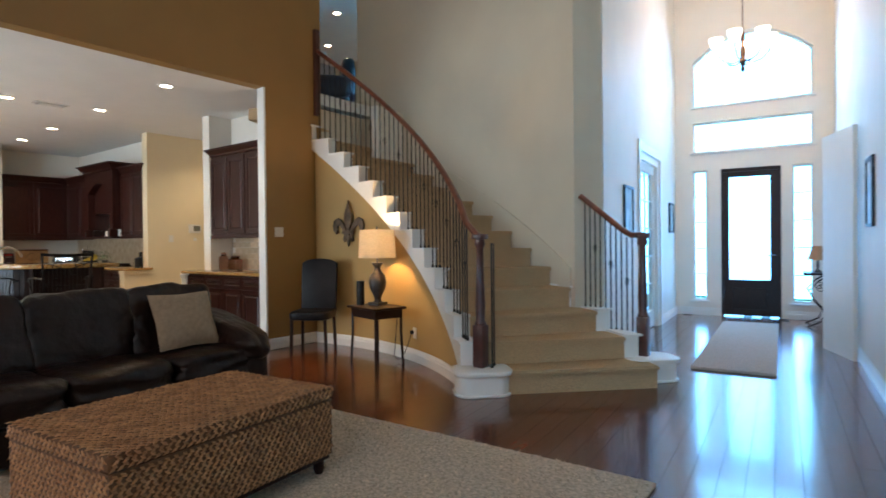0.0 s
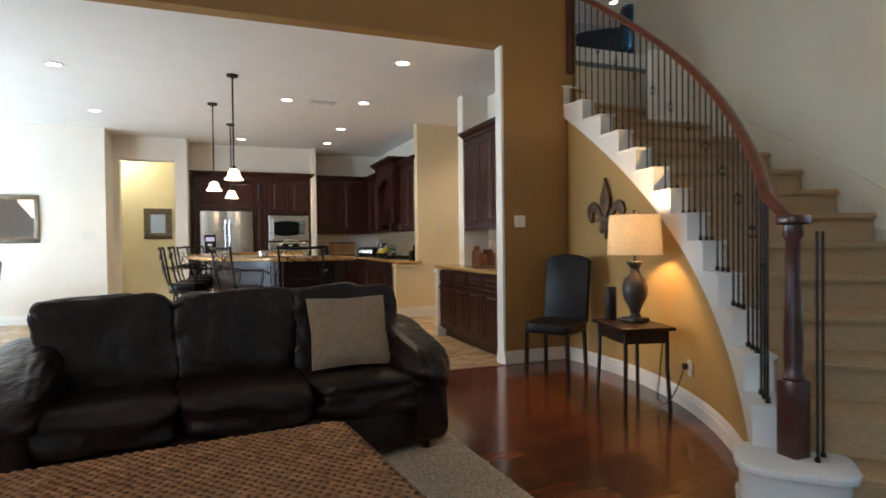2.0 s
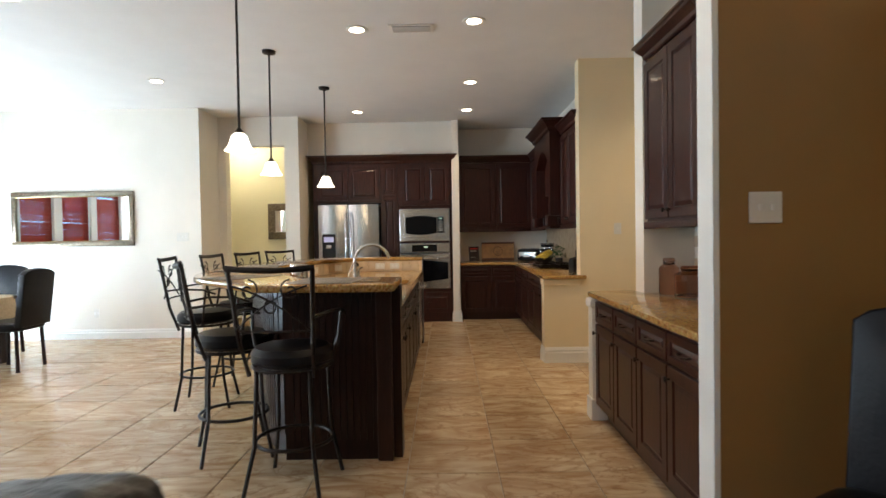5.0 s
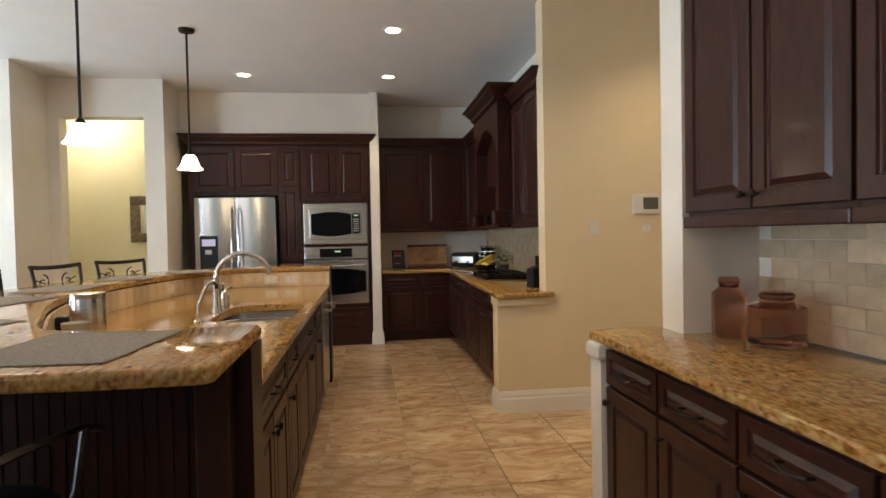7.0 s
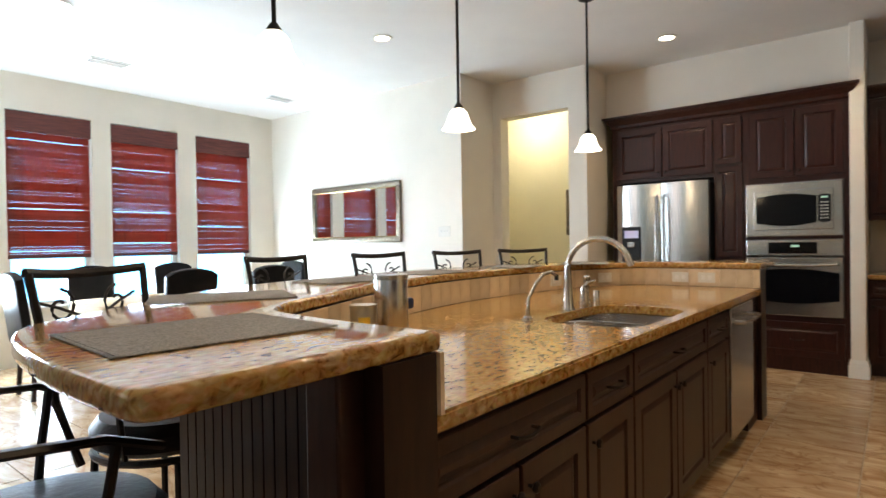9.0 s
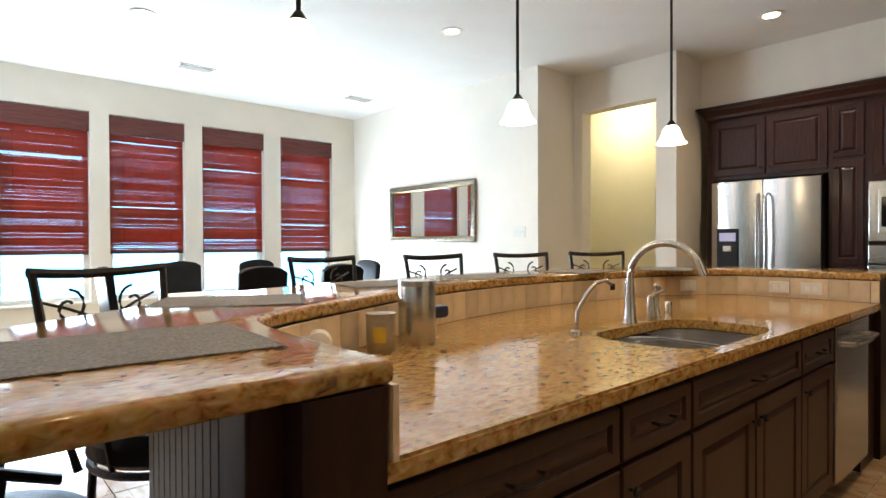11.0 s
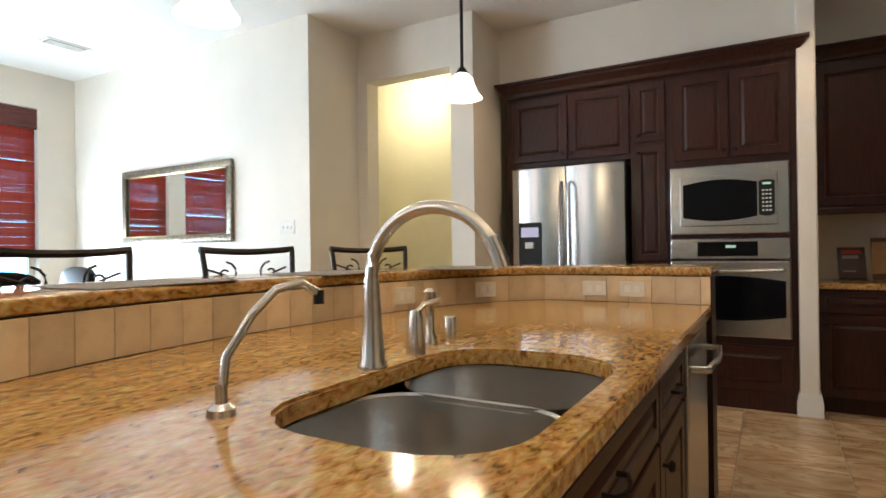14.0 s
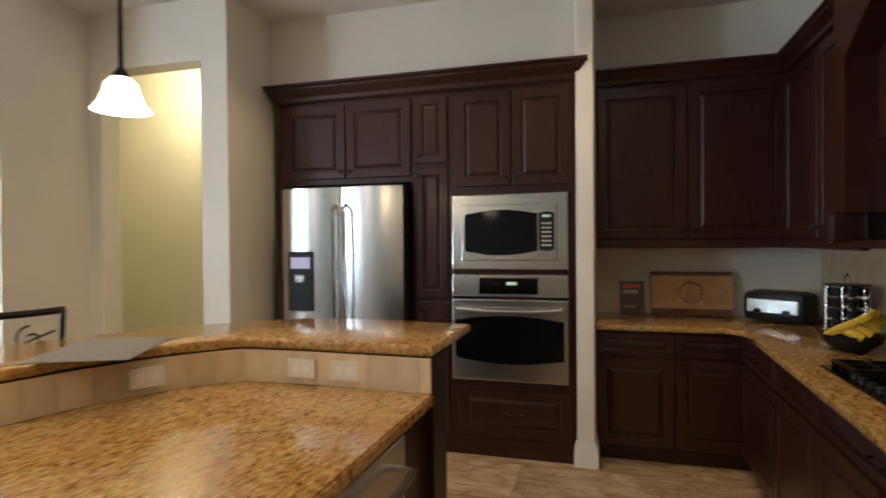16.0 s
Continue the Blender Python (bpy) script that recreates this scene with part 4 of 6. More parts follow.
part("cap", lathe([(0.02, 0), (0.02, 0.06), (0.017, 0.064)], segs=16), NICKEL, sd, "", True)
wf = thing("filter_tap", "slim brushed nickel drinking water tap", "faucet", pose(-7.749, 2.934, 0.90))
part("base", lathe([(0.024, 0), (0.022, 0.012), (0.011, 0.02), (0.009, 0.05)], segs=16), NICKEL, wf, "", True)
part("spout", tube([(0, 0, 0.02), (-0.01, 0.0, 0.09), (-0.05, 0.015, 0.155), (-0.09, 0.03, 0.195), (-0.135, 0.045, 0.205), (-0.165, 0.055, 0.185)], 0.008, 10), NICKEL, wf, "", True)
part("tip", lathe([(0.010, 0.165), (0.010, 0.19)], -0.167, 0.056, 10), BLACKPLASTIC, wf, "black nozzle tip", True)
cn = thing("canister", "tall brushed steel canister with lid", "canister", pose(-7.185, 2.66, 0.90))
part("can", lathe([(0.064, 0), (0.066, 0.004), (0.066, 0.20), (0.064, 0.205)], segs=28), STEEL, cn, "", True)
part("lid", lathe([(0.067, 0.205), (0.067, 0.222), (0.05, 0.226)], segs=28), STEEL, cn, "", True)
cs = thing("canister", "small brass-coloured tin with a yellow label", "canister", pose(-7.0, 2.70, 0.90))
BRASSY = mat("champagne_tin", (0.5, 0.45, 0.36), 0.28, metal=0.9, scale=30, vary=0.1)
part("can", lathe([(0.046, 0), (0.048, 0.004), (0.048, 0.12), (0.046, 0.125)], segs=24, cap=True), BRASSY, cs, "", True)
part("rim", lathe([(0.05, 0.112), (0.05, 0.126)], segs=24), BRASSY, cs, "", True)
part("label", arc_strip((0, 0), span(25, 75, 8), 0.0475, 0.0488, lambda t: 0.035, lambda t: 0.085), YELLOWFRUIT, cs, "yellow paper label", True)
pg = thing("plug_adapter", "black plug adapter on the splash tiles", "plug", pose(-7.37, 2.455, 0.975))
part("body", soft(0.07, 0.08, 0.07, 0, 0.03, 0, cuts=4), BLACKPLASTIC, pg, "", True)
part("arm", soft(0.07, 0.05, 0.05, -0.02, 0.09, 0.01, cuts=4), BLUEPLASTIC, pg, "dark blue plug", True)
af = thing("air_freshener", "round white plug-in air freshener", "air freshener", pose(-6.76, 2.715, 0.96, 0, 0, 155))
part("body", turned(lathe([(0.035, 0), (0.042, 0.015), (0.035, 0.04), (0.02, 0.045)], segs=20), Matrix.Rotation(radians(90), 4, "X")), WHITEPLASTIC, af, "", True)


def placemat(x, y, rz, w=0.46, d=0.33):
    o = thing("placemat", "grey woven placemat on the bar", "placemat", pose(x, y, BAR + 0.001, 0, 0, rz), "placemats")
    part("mat", box(-w / 2 + 0.006, w / 2 - 0.006, -d / 2 + 0.006, d / 2 - 0.006, 0, 0.003), PLACEMAT, o)
    part("hem", tube([(-w / 2, -d / 2, 0.002), (w / 2, -d / 2, 0.002), (w / 2, d / 2, 0.002), (-w / 2, d / 2, 0.002)], 0.007, 6, rz=0.002, closed=True), PLACEMAT, o, "stitched hem")
    return o


placemat(-6.18, 3.09, -4, 0.42, 0.35)
for x, y, rz in ((-6.62, 2.42, -27), (-7.45, 2.14, -10), (-8.15, 2.08, 0), (-8.95, 2.12, 9), (-9.60, 2.36, 25)):
    placemat(x, y, rz, 0.44, 0.32)


def outlet(m, label="cream outlet plate with two sockets", w=0.115, h=0.072):
    o = thing("outlet", label, "outlet", m, "wall plates")
    part("plate", box(-w / 2, w / 2, -0.006, 0, -h / 2, h / 2, bevel=0.002), WHITEPLASTIC, o)
    for s in (-0.022, 0.022):
        part("socket", box(s - 0.013, s + 0.013, -0.008, -0.005, -0.016, 0.016, bevel=0.002), TRIM, o)
    return o


def face_of(x, y, z, nx, ny):
    """A pose whose -y side looks along (nx, ny)."""
    return pose(x, y, z, 0, 0, math.degrees(math.atan2(ny, nx)) + 90)


outlet(face_of(-9.93, 2.95, 0.965, 1, 0.0))
outlet(face_of(-9.93, 3.13, 0.965, 1, 0.0))
outlet(face_of(-9.66, 2.485, 0.965, 0.55, 0.84))
outlet(face_of(-9.19, 2.325, 0.965, 0.2, 1))
outlet(face_of(-6.62, 2.80, 0.965, 0.4, 1))
outlet(face_of(-5.85, 5.49, 1.08, 0, -1), "cream outlet plate on the nook splash tiles")

# ---- staircase ----
stair = thing("staircase", "curved carpeted staircase with white stringer and iron balusters", "staircase", pose(0, 0, 0))
PEDL, PEDR = Vector((-1.95, 4.665, 0)), Vector((-1.0, 5.90, 0))
for n in range(1, 18):
    z = RISE * n
    a0, a1 = TH[n], TH[n + 1] + 0.4
    r1 = R1 + (0.30 if n == 1 else 0.16 if n == 2 else 0.06 if n == 3 else -0.02)
    bm = arc_strip(SC, span(a0, a1, 4), R0 + 0.13, r1, lambda t: max(0, z - 2 * RISE), lambda t: z - 0.035)
    nose = arc_strip(SC, span(a0 - 0.55, a1, 5), R0 + 0.13, r1, lambda t: z - 0.045, lambda t: z)
    es = [e for e in nose.edges]
    bmesh.ops.bevel(nose, geom=es, offset=0.014, segments=2, affect="EDGES")
    t_ = part("tread", bm, CARPET, stair, "beige carpeted riser")
    part("nosing", nose, CARPET, t_, "", True)
    if n >= 2:
        bm = arc_strip(SC, span(a0, TH[n + 1], 4), R0 - 0.01, R0 + 0.14, lambda t: max(0.0, step_at(t) - 0.31), lambda t: z)
        part("stringer_block", bm, TRIM, stair, "white painted stringer")
        cap = arc_strip(SC, span(a0 - 0.45, TH[n + 1], 4), R0 - 0.03, R0 + 0.14, lambda t: z, lambda t: z + 0.016)
        part("stringer_cap", cap, TRIM, stair, "white painted stringer")
    if 2 <= n <= 4:
        part("stringer_block", arc_strip(SC, span(a0, TH[n + 1], 4), r1, r1 + 0.14, lambda t: 0.0, lambda t: z), TRIM, stair, "white painted stringer")
        part("stringer_cap", arc_strip(SC, span(a0 - 0.45, TH[n + 1], 4), r1, r1 + 0.16, lambda t: z, lambda t: z + 0.016), TRIM, stair, "white painted stringer")
# skirt along the curved wall
part("skirt", arc_strip(SC, span(56, 100, 40), R1 - 0.022, R1 - 0.002, lambda t: step_at(t) - 0.1, lambda t: step_at(t) + 0.20), STAIRWALL, stair, "", True)


def iron_bar(x, y, z0, z1, knot):
    bm = tube([(x, y, z0), (x, y, z1)], 0.0065, 6)
    lathe([(0.013, z0), (0.013, z0 + 0.025), (0.008, z0 + 0.03)], x, y, 8, bm)
    if knot:
        zm = z0 + (z1 - z0) * 0.62
        for a in range(4):
            q = radians(90 * a)
            tube([(x + 0.019 * math.sin(math.pi * i / 6) * math.cos(q + i * 0.3), y + 0.019 * math.sin(math.pi * i / 6) * math.sin(q + i * 0.3), zm - 0.045 + 0.015 * i) for i in range(7)], 0.003, 4, bm)
    return bm


RAILH = 0.96
i = 0
for n in range(2, 17):
    for f in (0.12, 0.45, 0.78):
        t = TH[n] + (TH[n + 1] - TH[n]) * f
        if t > 98.4:
            continue
        p = on_arc(R0 + 0.06, t)
        part("baluster", iron_bar(p.x, p.y, RISE * n + 0.016, step_at(t) + RAILH, i % 3 == 1), IRON, stair, "dark iron baluster", True)
        i += 1
rail = [tuple(PEDL + Vector((0.0, 0.02, 1.27)))] + [tuple(on_arc(R0 + 0.06, t, step_at(t) + RAILH + 0.03 )) for t in span(48.6, 98.6, 42)]
part("handrail", tube(rail, 0.032, 10, rz=0.028), RAILWOOD, stair, "polished reddish wood handrail", True)
top_post = on_arc(R0 + 0.06, 98.6)
part("newel", box(top_post.x - 0.04, top_post.x + 0.04, top_post.y - 0.04, top_post.y + 0.04, 2.9, 4.0, bevel=0.008), NEWELWOOD, stair, "dark wood post")


def newel(p, z0, h, name="newel"):
    bm = box(p.x - 0.05, p.x + 0.05, p.y - 0.05, p.y + 0.05, z0, z0 + 0.36, bevel=0.008)
    lathe([(0.045, z0 + 0.35), (0.05, z0 + 0.37), (0.036, z0 + 0.40), (0.040, z0 + 0.46), (0.041, z0 + 0.54), (0.031, z0 + h - 0.30), (0.030, z0 + h - 0.12), (0.045, z0 + h - 0.09), (0.04, z0 + h - 0.04)], p.x, p.y, 20, bm)
    prism(lobe(p.x, p.y, 0.13, 0.13, 0.05), z0 + h - 0.045, z0 + h, 0.012, bm)
    return part(name, bm, NEWELWOOD, stair, "dark polished wood newel post", True)


def pedestal(p, rot, w, d):
    m = Matrix.Translation(p) @ Matrix.Rotation(radians(rot), 4, "Z")
    part("pedestal", turned(prism(lobe(0, 0, w, d, 0.12, 6), 0.0, RISE - 0.03), m), TRIM, stair, "white rounded starting block", True)
    part("pedestal_top", turned(prism(lobe(0, 0, w + 0.05, d + 0.05, 0.13, 6), RISE - 0.03, RISE + 0.008, 0.01), m), TRIM, stair, "white rounded starting block", True)
    part("pedestal_base", turned(prism(lobe(0, 0, w + 0.03, d + 0.03, 0.125, 6), 0.0, 0.02, 0.006), m), TRIM, stair, "white rounded starting block", True)


pedestal(PEDL + Vector((0.03, -0.04, 0)), 45, 0.44, 0.34)
pedestal(PEDR + Vector((0.05, 0.0, 0)), 45, 0.44, 0.34)
newel(PEDL, RISE, 1.12)
newel(PEDR, RISE, 1.12)
for dx, dy in ((0.10, 0.02), (0.07, 0.10)):
    part("baluster", iron_bar(PEDL.x + dx, PEDL.y + dy, RISE, 1.24, False), IRON, stair, "dark iron baluster", True)
# short outer rail
wall_end = on_arc(R1 + 0.06, 55.0)
pr = [(*PEDR[:2], 1.30), (PEDR.x - 0.12, PEDR.y + 0.06, 1.30)]
q0 = Vector((PEDR.x - 0.16, PEDR.y + 0.08, 1.31))
q1 = Vector((wall_end.x, wall_end.y, step_at(55) + RAILH + 0.0))
pr += [tuple(q0.lerp(q1, f)) for f in (0.1, 0.4, 0.7, 1.0)]
part("handrail", tube(pr, 0.032, 10, rz=0.028), RAILWOOD, stair, "polished reddish wood handrail", True)
for j in range(10):
    f = (j + 0.6) / 10.5
    p = Vector((PEDR.x - 0.08, PEDR.y + 0.05, 0)).lerp(Vector((wall_end.x, wall_end.y, 0)), f)
    ang = 47.5 + 7.5 * f
    zz = RISE * (1 if ang < TH[2] + 0.8 else 2 if ang < TH[3] else 3)
    part("baluster", iron_bar(p.x, p.y, zz, 1.30 + max(0, f - 0.15) * (q1.z - 1.30) / 0.85 - 0.02, j % 3 == 1), IRON, stair, "dark iron baluster", True)

# ---- living room ----
rug = thing("area_rug", "thick cream shag area rug under the ottoman", "rug", pose(-0.2, 3.62, 0, 0, 0, 2.0))
part("rug", prism([(-4.0, -3.4), (0, -3.4), (0, 0), (-4.0, 0)], 0.0, 0.022, 0.008), RUGMAT, rug)
rng = random.Random(3)
tv, tf = [], []
for k in range(34000):
    x, y = rng.uniform(-3.3, -0.012), rng.uniform(-2.3, -0.012)
    s, a = rng.uniform(0.010, 0.020), rng.uniform(0, 6.28)
    h = rng.uniform(0.006, 0.014)
    dx, dy = math.cos(a) * s, math.sin(a) * s
    b = len(tv)
    tv += [(x - dy * 0.35, y + dx * 0.35, 0.02), (x + dy * 0.35, y - dx * 0.35, 0.02), (x + dx, y + dy, 0.02 + h), (x + dx * 0.9 - dy * 0.3, y + dy * 0.9 + dx * 0.3, 0.018 + h)]
    tf += [(b, b + 1, b + 2, b + 3)]
me = bpy.data.meshes.new("pile")
me.from_pydata(tv, [], tf)
me.materials.append(RUGMAT)
pile = tagged(new("shag", me), kind="stuff")
pile.parent = rug


def weave(bm_verts, bm_faces, o, u, v, n, lu, lv, pitch=0.025, seglen=0.036):
    """Rows of braided strands over a rectangle from o along u and v, standing out along n."""
    rows, segs = max(1, round(lv / pitch)), max(1, round(lu / seglen))
    pv, pu = lv / rows, lu / segs
    for r in range(rows):
        for s in range(segs):
            for side in (-1, 1):
                c = o + u * (0.016 + (pu * (s + 0.5 + 0.2 * side + 0.5 * (r % 2) - 0.25) + rng.uniform(-0.004, 0.004)) * (lu - 0.032) / lu) + v * (pv * (r + 0.5 + 0.22 * side))
                d = (u * 0.75 + v * (0.5 * -side)).normalized()
                e = n.cross(d)
                L, W, T = pu * 0.60, pv * 0.30, 0.008 + rng.uniform(-0.002, 0.003)
                b = len(bm_verts)
                bm_verts += [c - d * L, c + d * L, c + e * W + n * T * 0.5, c - e * W + n * T * 0.5, c + n * T + d * L * 0.4, c + n * T - d * L * 0.4]
                bm_faces += [(b, b + 3, b + 5), (b, b + 5, b + 2), (b + 1, b + 4, b + 3), (b + 1, b + 2, b + 4), (b + 3, b + 4, b + 5), (b + 2, b + 5, b + 4)]


OTT = pose(-1.95, 2.12, 0.03, 0, 0, 6.0)
ott = thing("ottoman", "woven seagrass storage ottoman with dark wooden feet", "ottoman", OTT)
W2, L2 = 0.40, 0.59
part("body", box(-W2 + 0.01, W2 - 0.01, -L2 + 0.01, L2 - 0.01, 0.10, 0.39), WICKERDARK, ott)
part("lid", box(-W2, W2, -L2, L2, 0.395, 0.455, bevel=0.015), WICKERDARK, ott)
part("base_rail", box(-W2 + 0.02, W2 - 0.02, -L2 + 0.02, L2 - 0.02, 0.075, 0.10), ESPRESSO, ott, "dark wooden base")
for sx in (-1, 1):
    for sy in (-1, 1):
        part("foot", lathe([(0.022, 0), (0.03, 0.03), (0.028, 0.076)], sx * (W2 - 0.06), sy * (L2 - 0.06), 12), ESPRESSO, ott, "dark wooden foot", True)
X, Y, Z = Vector((1, 0, 0)), Vector((0, 1, 0)), Vector((0, 0, 1))
wv, wf = [], []
weave(wv, wf, Vector((-W2, -L2, 0.453)), Y, X, -Z if False else Z, 2 * L2, 2 * W2)
for o, u, n, ln in ((Vector((W2, -L2, 0)), Y, X, 2 * L2), (Vector((-W2, -L2, 0)), X, -Y, 2 * W2), (Vector((-W2, L2, 0)), X, Y, 2 * W2), (Vector((-W2, -L2, 0)), Y, -X, 2 * L2)):
    weave(wv, wf, o + Z * 0.40 - n * 0.003, u, Z, n, ln, 0.05)
    weave(wv, wf, o + Z * 0.10 - n * 0.013, u, Z, n, ln, 0.28)
me = bpy.data.meshes.new("weave")
me.from_pydata([tuple(q) for q in wv], [], wf)
me.materials.append(WICKER)
wo = tagged(new("weave", me), "braided seagrass strands", kind="stuff")
wo.parent = ott

# sofa: own axes x towards its front, y along it
sofa = thing("sofa", "dark brown leather three-seat sofa", "sofa", pose(-3.47, 2.285, 0.0, 0, 0, 5.0))
part("base", soft(0.86, 2.0, 0.26, 0.0, 0, 0.17, 8), LEATHER, sofa, "", True)
for k, yy in enumerate((-0.645, 0.015, 0.675)):
    part("seat_cushion", soft(0.70, 0.668, 0.23, 0.10, yy, 0.37, 5.0, 22, puff=0.10, seed=k * 3.1, folds=0.007), LEATHER, sofa, "", True)
    part("back_cushion", turned(soft(0.29, 0.685, 0.55, 0, 0, 0, 6.0, 24, puff=0.10, seed=k * 2.7 + 5, folds=0.010), pose(-0.24, yy, 0.655, 0, -12, 0)), LEATHER, sofa, "", True)
part("back_frame", soft(0.22, 2.05, 0.74, -0.38, 0, 0.42, 7), LEATHER, sofa, "", True)
for s in (-1, 1):
    bm = soft(0.90, 0.24, 0.50, 0.02, s * 0.995, 0.29, 5, puff=0.03, seed=s + 9)
    pad = turned(soft(0.98, 0.32, 0.25, 0, 0, 0, 3.2, 20, puff=0.10, seed=s + 12, folds=0.009), pose(0.02, s * 0.99, 0.55, s * -8, 13, 0))
    part("armrest", bm, LEATHER, sofa, "padded leather armrest", True)
    part("arm_pad", pad, LEATHER, sofa, "padded leather arm top", True)
for sx in (-0.36, 0.36):
    for sy in (-0.98, 0.98):
        part("foot", lathe([(0.02, 0), (0.028, 0.06)], sx, sy, 10), ESPRESSO, sofa, "", True)
pilw = thing("pillow", "tan ribbed throw pillow leaning on the sofa", "pillow", pose(-3.43, 2.905, 0.69, 0, -24, 2))


def pillow_mesh():
    bm = bmesh.new()
    k = 14
    for side in (1, -1):
        g = [[None] * (k + 1) for _ in range(k + 1)]
        for a in range(k + 1):
            for b in range(k + 1):
                u, v = 2 * a / k - 1, 2 * b / k - 1
                th = 0.075 * (max(0, (1 - u * u) * (1 - v * v))) ** 0.45
                pinch = 1 - 0.06 * (1 - abs(u * v))
                g[a][b] = bm.verts.new((side * th, 0.225 * u * pinch, 0.215 * v * pinch))
        for a in range(k):
            for b in range(k):
                q = (g[a][b], g[a + 1][b], g[a + 1][b + 1], g[a][b + 1])
                bm.faces.new(q if side > 0 else q[::-1])
    bmesh.ops.remove_doubles(bm, verts=bm.verts, dist=0.0005)
    return bm


CORD = mat("tan_corduroy_ribs", (0.36, 0.265, 0.18), 0.9, scale=30, vary=0.12, spec=0.2)
n_, l_ = CORD.node_tree.nodes, CORD.node_tree.links
wv_ = n_.new("ShaderNodeTexWave")
wv_.inputs["Scale"].default_value = 26.0
tcx = [x for x in n_ if x.type == "TEX_COORD"][0]
mpx = n_.new("ShaderNodeMapping")
mpx.inputs["Rotation"].default_value = (radians(40), 0, radians(90))
bpx = n_.new("ShaderNodeBump")
bpx.inputs["Strength"].default_value, bpx.inputs["Distance"].default_value = 0.7, 0.006
l_.new(tcx.outputs["Object"], mpx.inputs["Vector"])
l_.new(mpx.outputs["Vector"], wv_.inputs["Vector"])
l_.new(wv_.outputs["Fac"], bpx.inputs["Height"])
l_.new(bpx.outputs["Normal"], n_["Principled BSDF"].inputs["Normal"])
part("cushion", turned(pillow_mesh(), Matrix.Diagonal((1.0, 1.06, 1.0, 1.0))), CORD, pilw, "", True)

# side chair, facing away from the corner
ch = thing("side_chair", "black leather side chair with dark wooden legs", "chair", pose(-4.49, 5.00, 0, 0, 0, 33))
part("seat", soft(0.46, 0.46, 0.11, 0, 0, 0.44, 6), BLACKLEATHER, ch, "", True)


def chair_back(w, z0, z1, t):
    k = 10
    pts = [(-w / 2, z0), (w / 2, z0), (w / 2 * 1.02, z1 - 0.06)] + [(w / 2 * (1 - 2 * i / k), z1 - 0.05 + 0.05 * math.sin(math.pi * i / k) ** 0.6) for i in range(1, k)] + [(-w / 2 * 1.02, z1 - 0.06)]
    return turned(prism(pts, -t / 2, t / 2, 0.012), Matrix.Rotation(radians(90), 4, "X"))


part("backrest", turned(chair_back(0.42, 0.46, 1.08, 0.06), pose(0, 0.22, 0) @ pose(0, 0, 0.46, -7, 0, 0) @ pose(0, 0, -0.46)), BLACKLEATHER, ch, "", True)
for sx in (-0.19, 0.19):
    for sy in (-0.19, 0.19):
        part("leg", tube([(sx * 1.05, sy * (1.1 if sy > 0 else 1.0), 0), (sx, sy, 0.40)], 0.02, 6), ESPRESSO, ch, "dark wooden leg", True)

# side table and what stands on it
tb_ = thing("side_table", "small black wooden side table with slim legs", "table", pose(-3.52, 5.04, 0, 0, 0, -14))
part("top", box(-0.275, 0.275, -0.20, 0.20, 0.565, 0.59, bevel=0.006), ESPRESSO, tb_)
part("apron", box(-0.235, 0.235, -0.165, 0.165, 0.475, 0.565), ESPRESSO, tb_)
for sx in (-0.23, 0.23):
    for sy in (-0.155, 0.155):
        part("leg", tube([(sx * 1.08, sy * 1.08, 0), (sx, sy, 0.3), (sx, sy, 0.56)], 0.016, 6), ESPRESSO, tb_, "", True)
LP = (-3.58, 5.125)
lm = thing("table_lamp", "lit table lamp with dark urn base and linen shade", "lamp", pose(*LP, 0.59))
part("foot", box(-0.075, 0.075, -0.075, 0.075, 0, 0.03, bevel=0.006), URN, lm)
part("urn", lathe([(0.05, 0.03), (0.035, 0.06), (0.045, 0.10), (0.085, 0.18), (0.095, 0.25), (0.08, 0.32), (0.04, 0.36), (0.032, 0.40), (0.06, 0.44), (0.062, 0.455)], segs=28), URN, lm, "", True)
part("stem", lathe([(0.008, 0.45), (0.008, 0.80), (0.012, 0.81), (0.016, 0.83), (0.004, 0.845)], segs=10), URN, lm, "", True)
part("shade", lathe([(0.20, 0.505), (0.186, 0.805)], segs=36, cap=False), SHADE, lm, "lit beige linen shade", True)
lamp("table_lamp_bulb", "POINT", pose(*LP, 1.27), 42, (1.0, 0.64, 0.30), radius=0.04)
vs = thing("vase", "black cylindrical vase on the side table", "vase", pose(-3.735, 5.02, 0.59))
part("body", lathe([(0.04, 0), (0.043, 0.01), (0.043, 0.255), (0.03, 0.26)], segs=22), BLACKPLASTIC, vs, "", True)

wo_p = on_arc(R0 - 0.002, 68.5, 0.30)
outlet(face_of(wo_p.x, wo_p.y, 0.30, SC[0] - wo_p.x, SC[1] - wo_p.y), "white outlet plate low behind the table", 0.072, 0.115)
cd = thing("lamp_cord", "dark lamp cord hanging behind the table", "cord", pose(wo_p.x, wo_p.y, 0))
part("cable", tube([(-0.02, -0.03, 0.31), (-0.05, -0.07, 0.16), (-0.10, -0.09, 0.05), (-0.14, -0.12, 0.02), (-0.17, -0.14, 0.06), (-0.16, -0.12, 0.30), (-0.15, -0.10, 0.56)], 0.004, 6), BLACKPLASTIC, cd, "", True)
part("plug", box(-0.035, -0.005, -0.045, -0.012, 0.29, 0.33, bevel=0.005), BLACKPLASTIC, cd)

# wall ornament: three petals bound by a band
fl = thing("wall_ornament", "bronze fleur-shaped metal wall ornament", "wall art", pose(-4.42, 5.50, 1.215, 0, 0, 0) @ Matrix.Scale(0.91, 4))


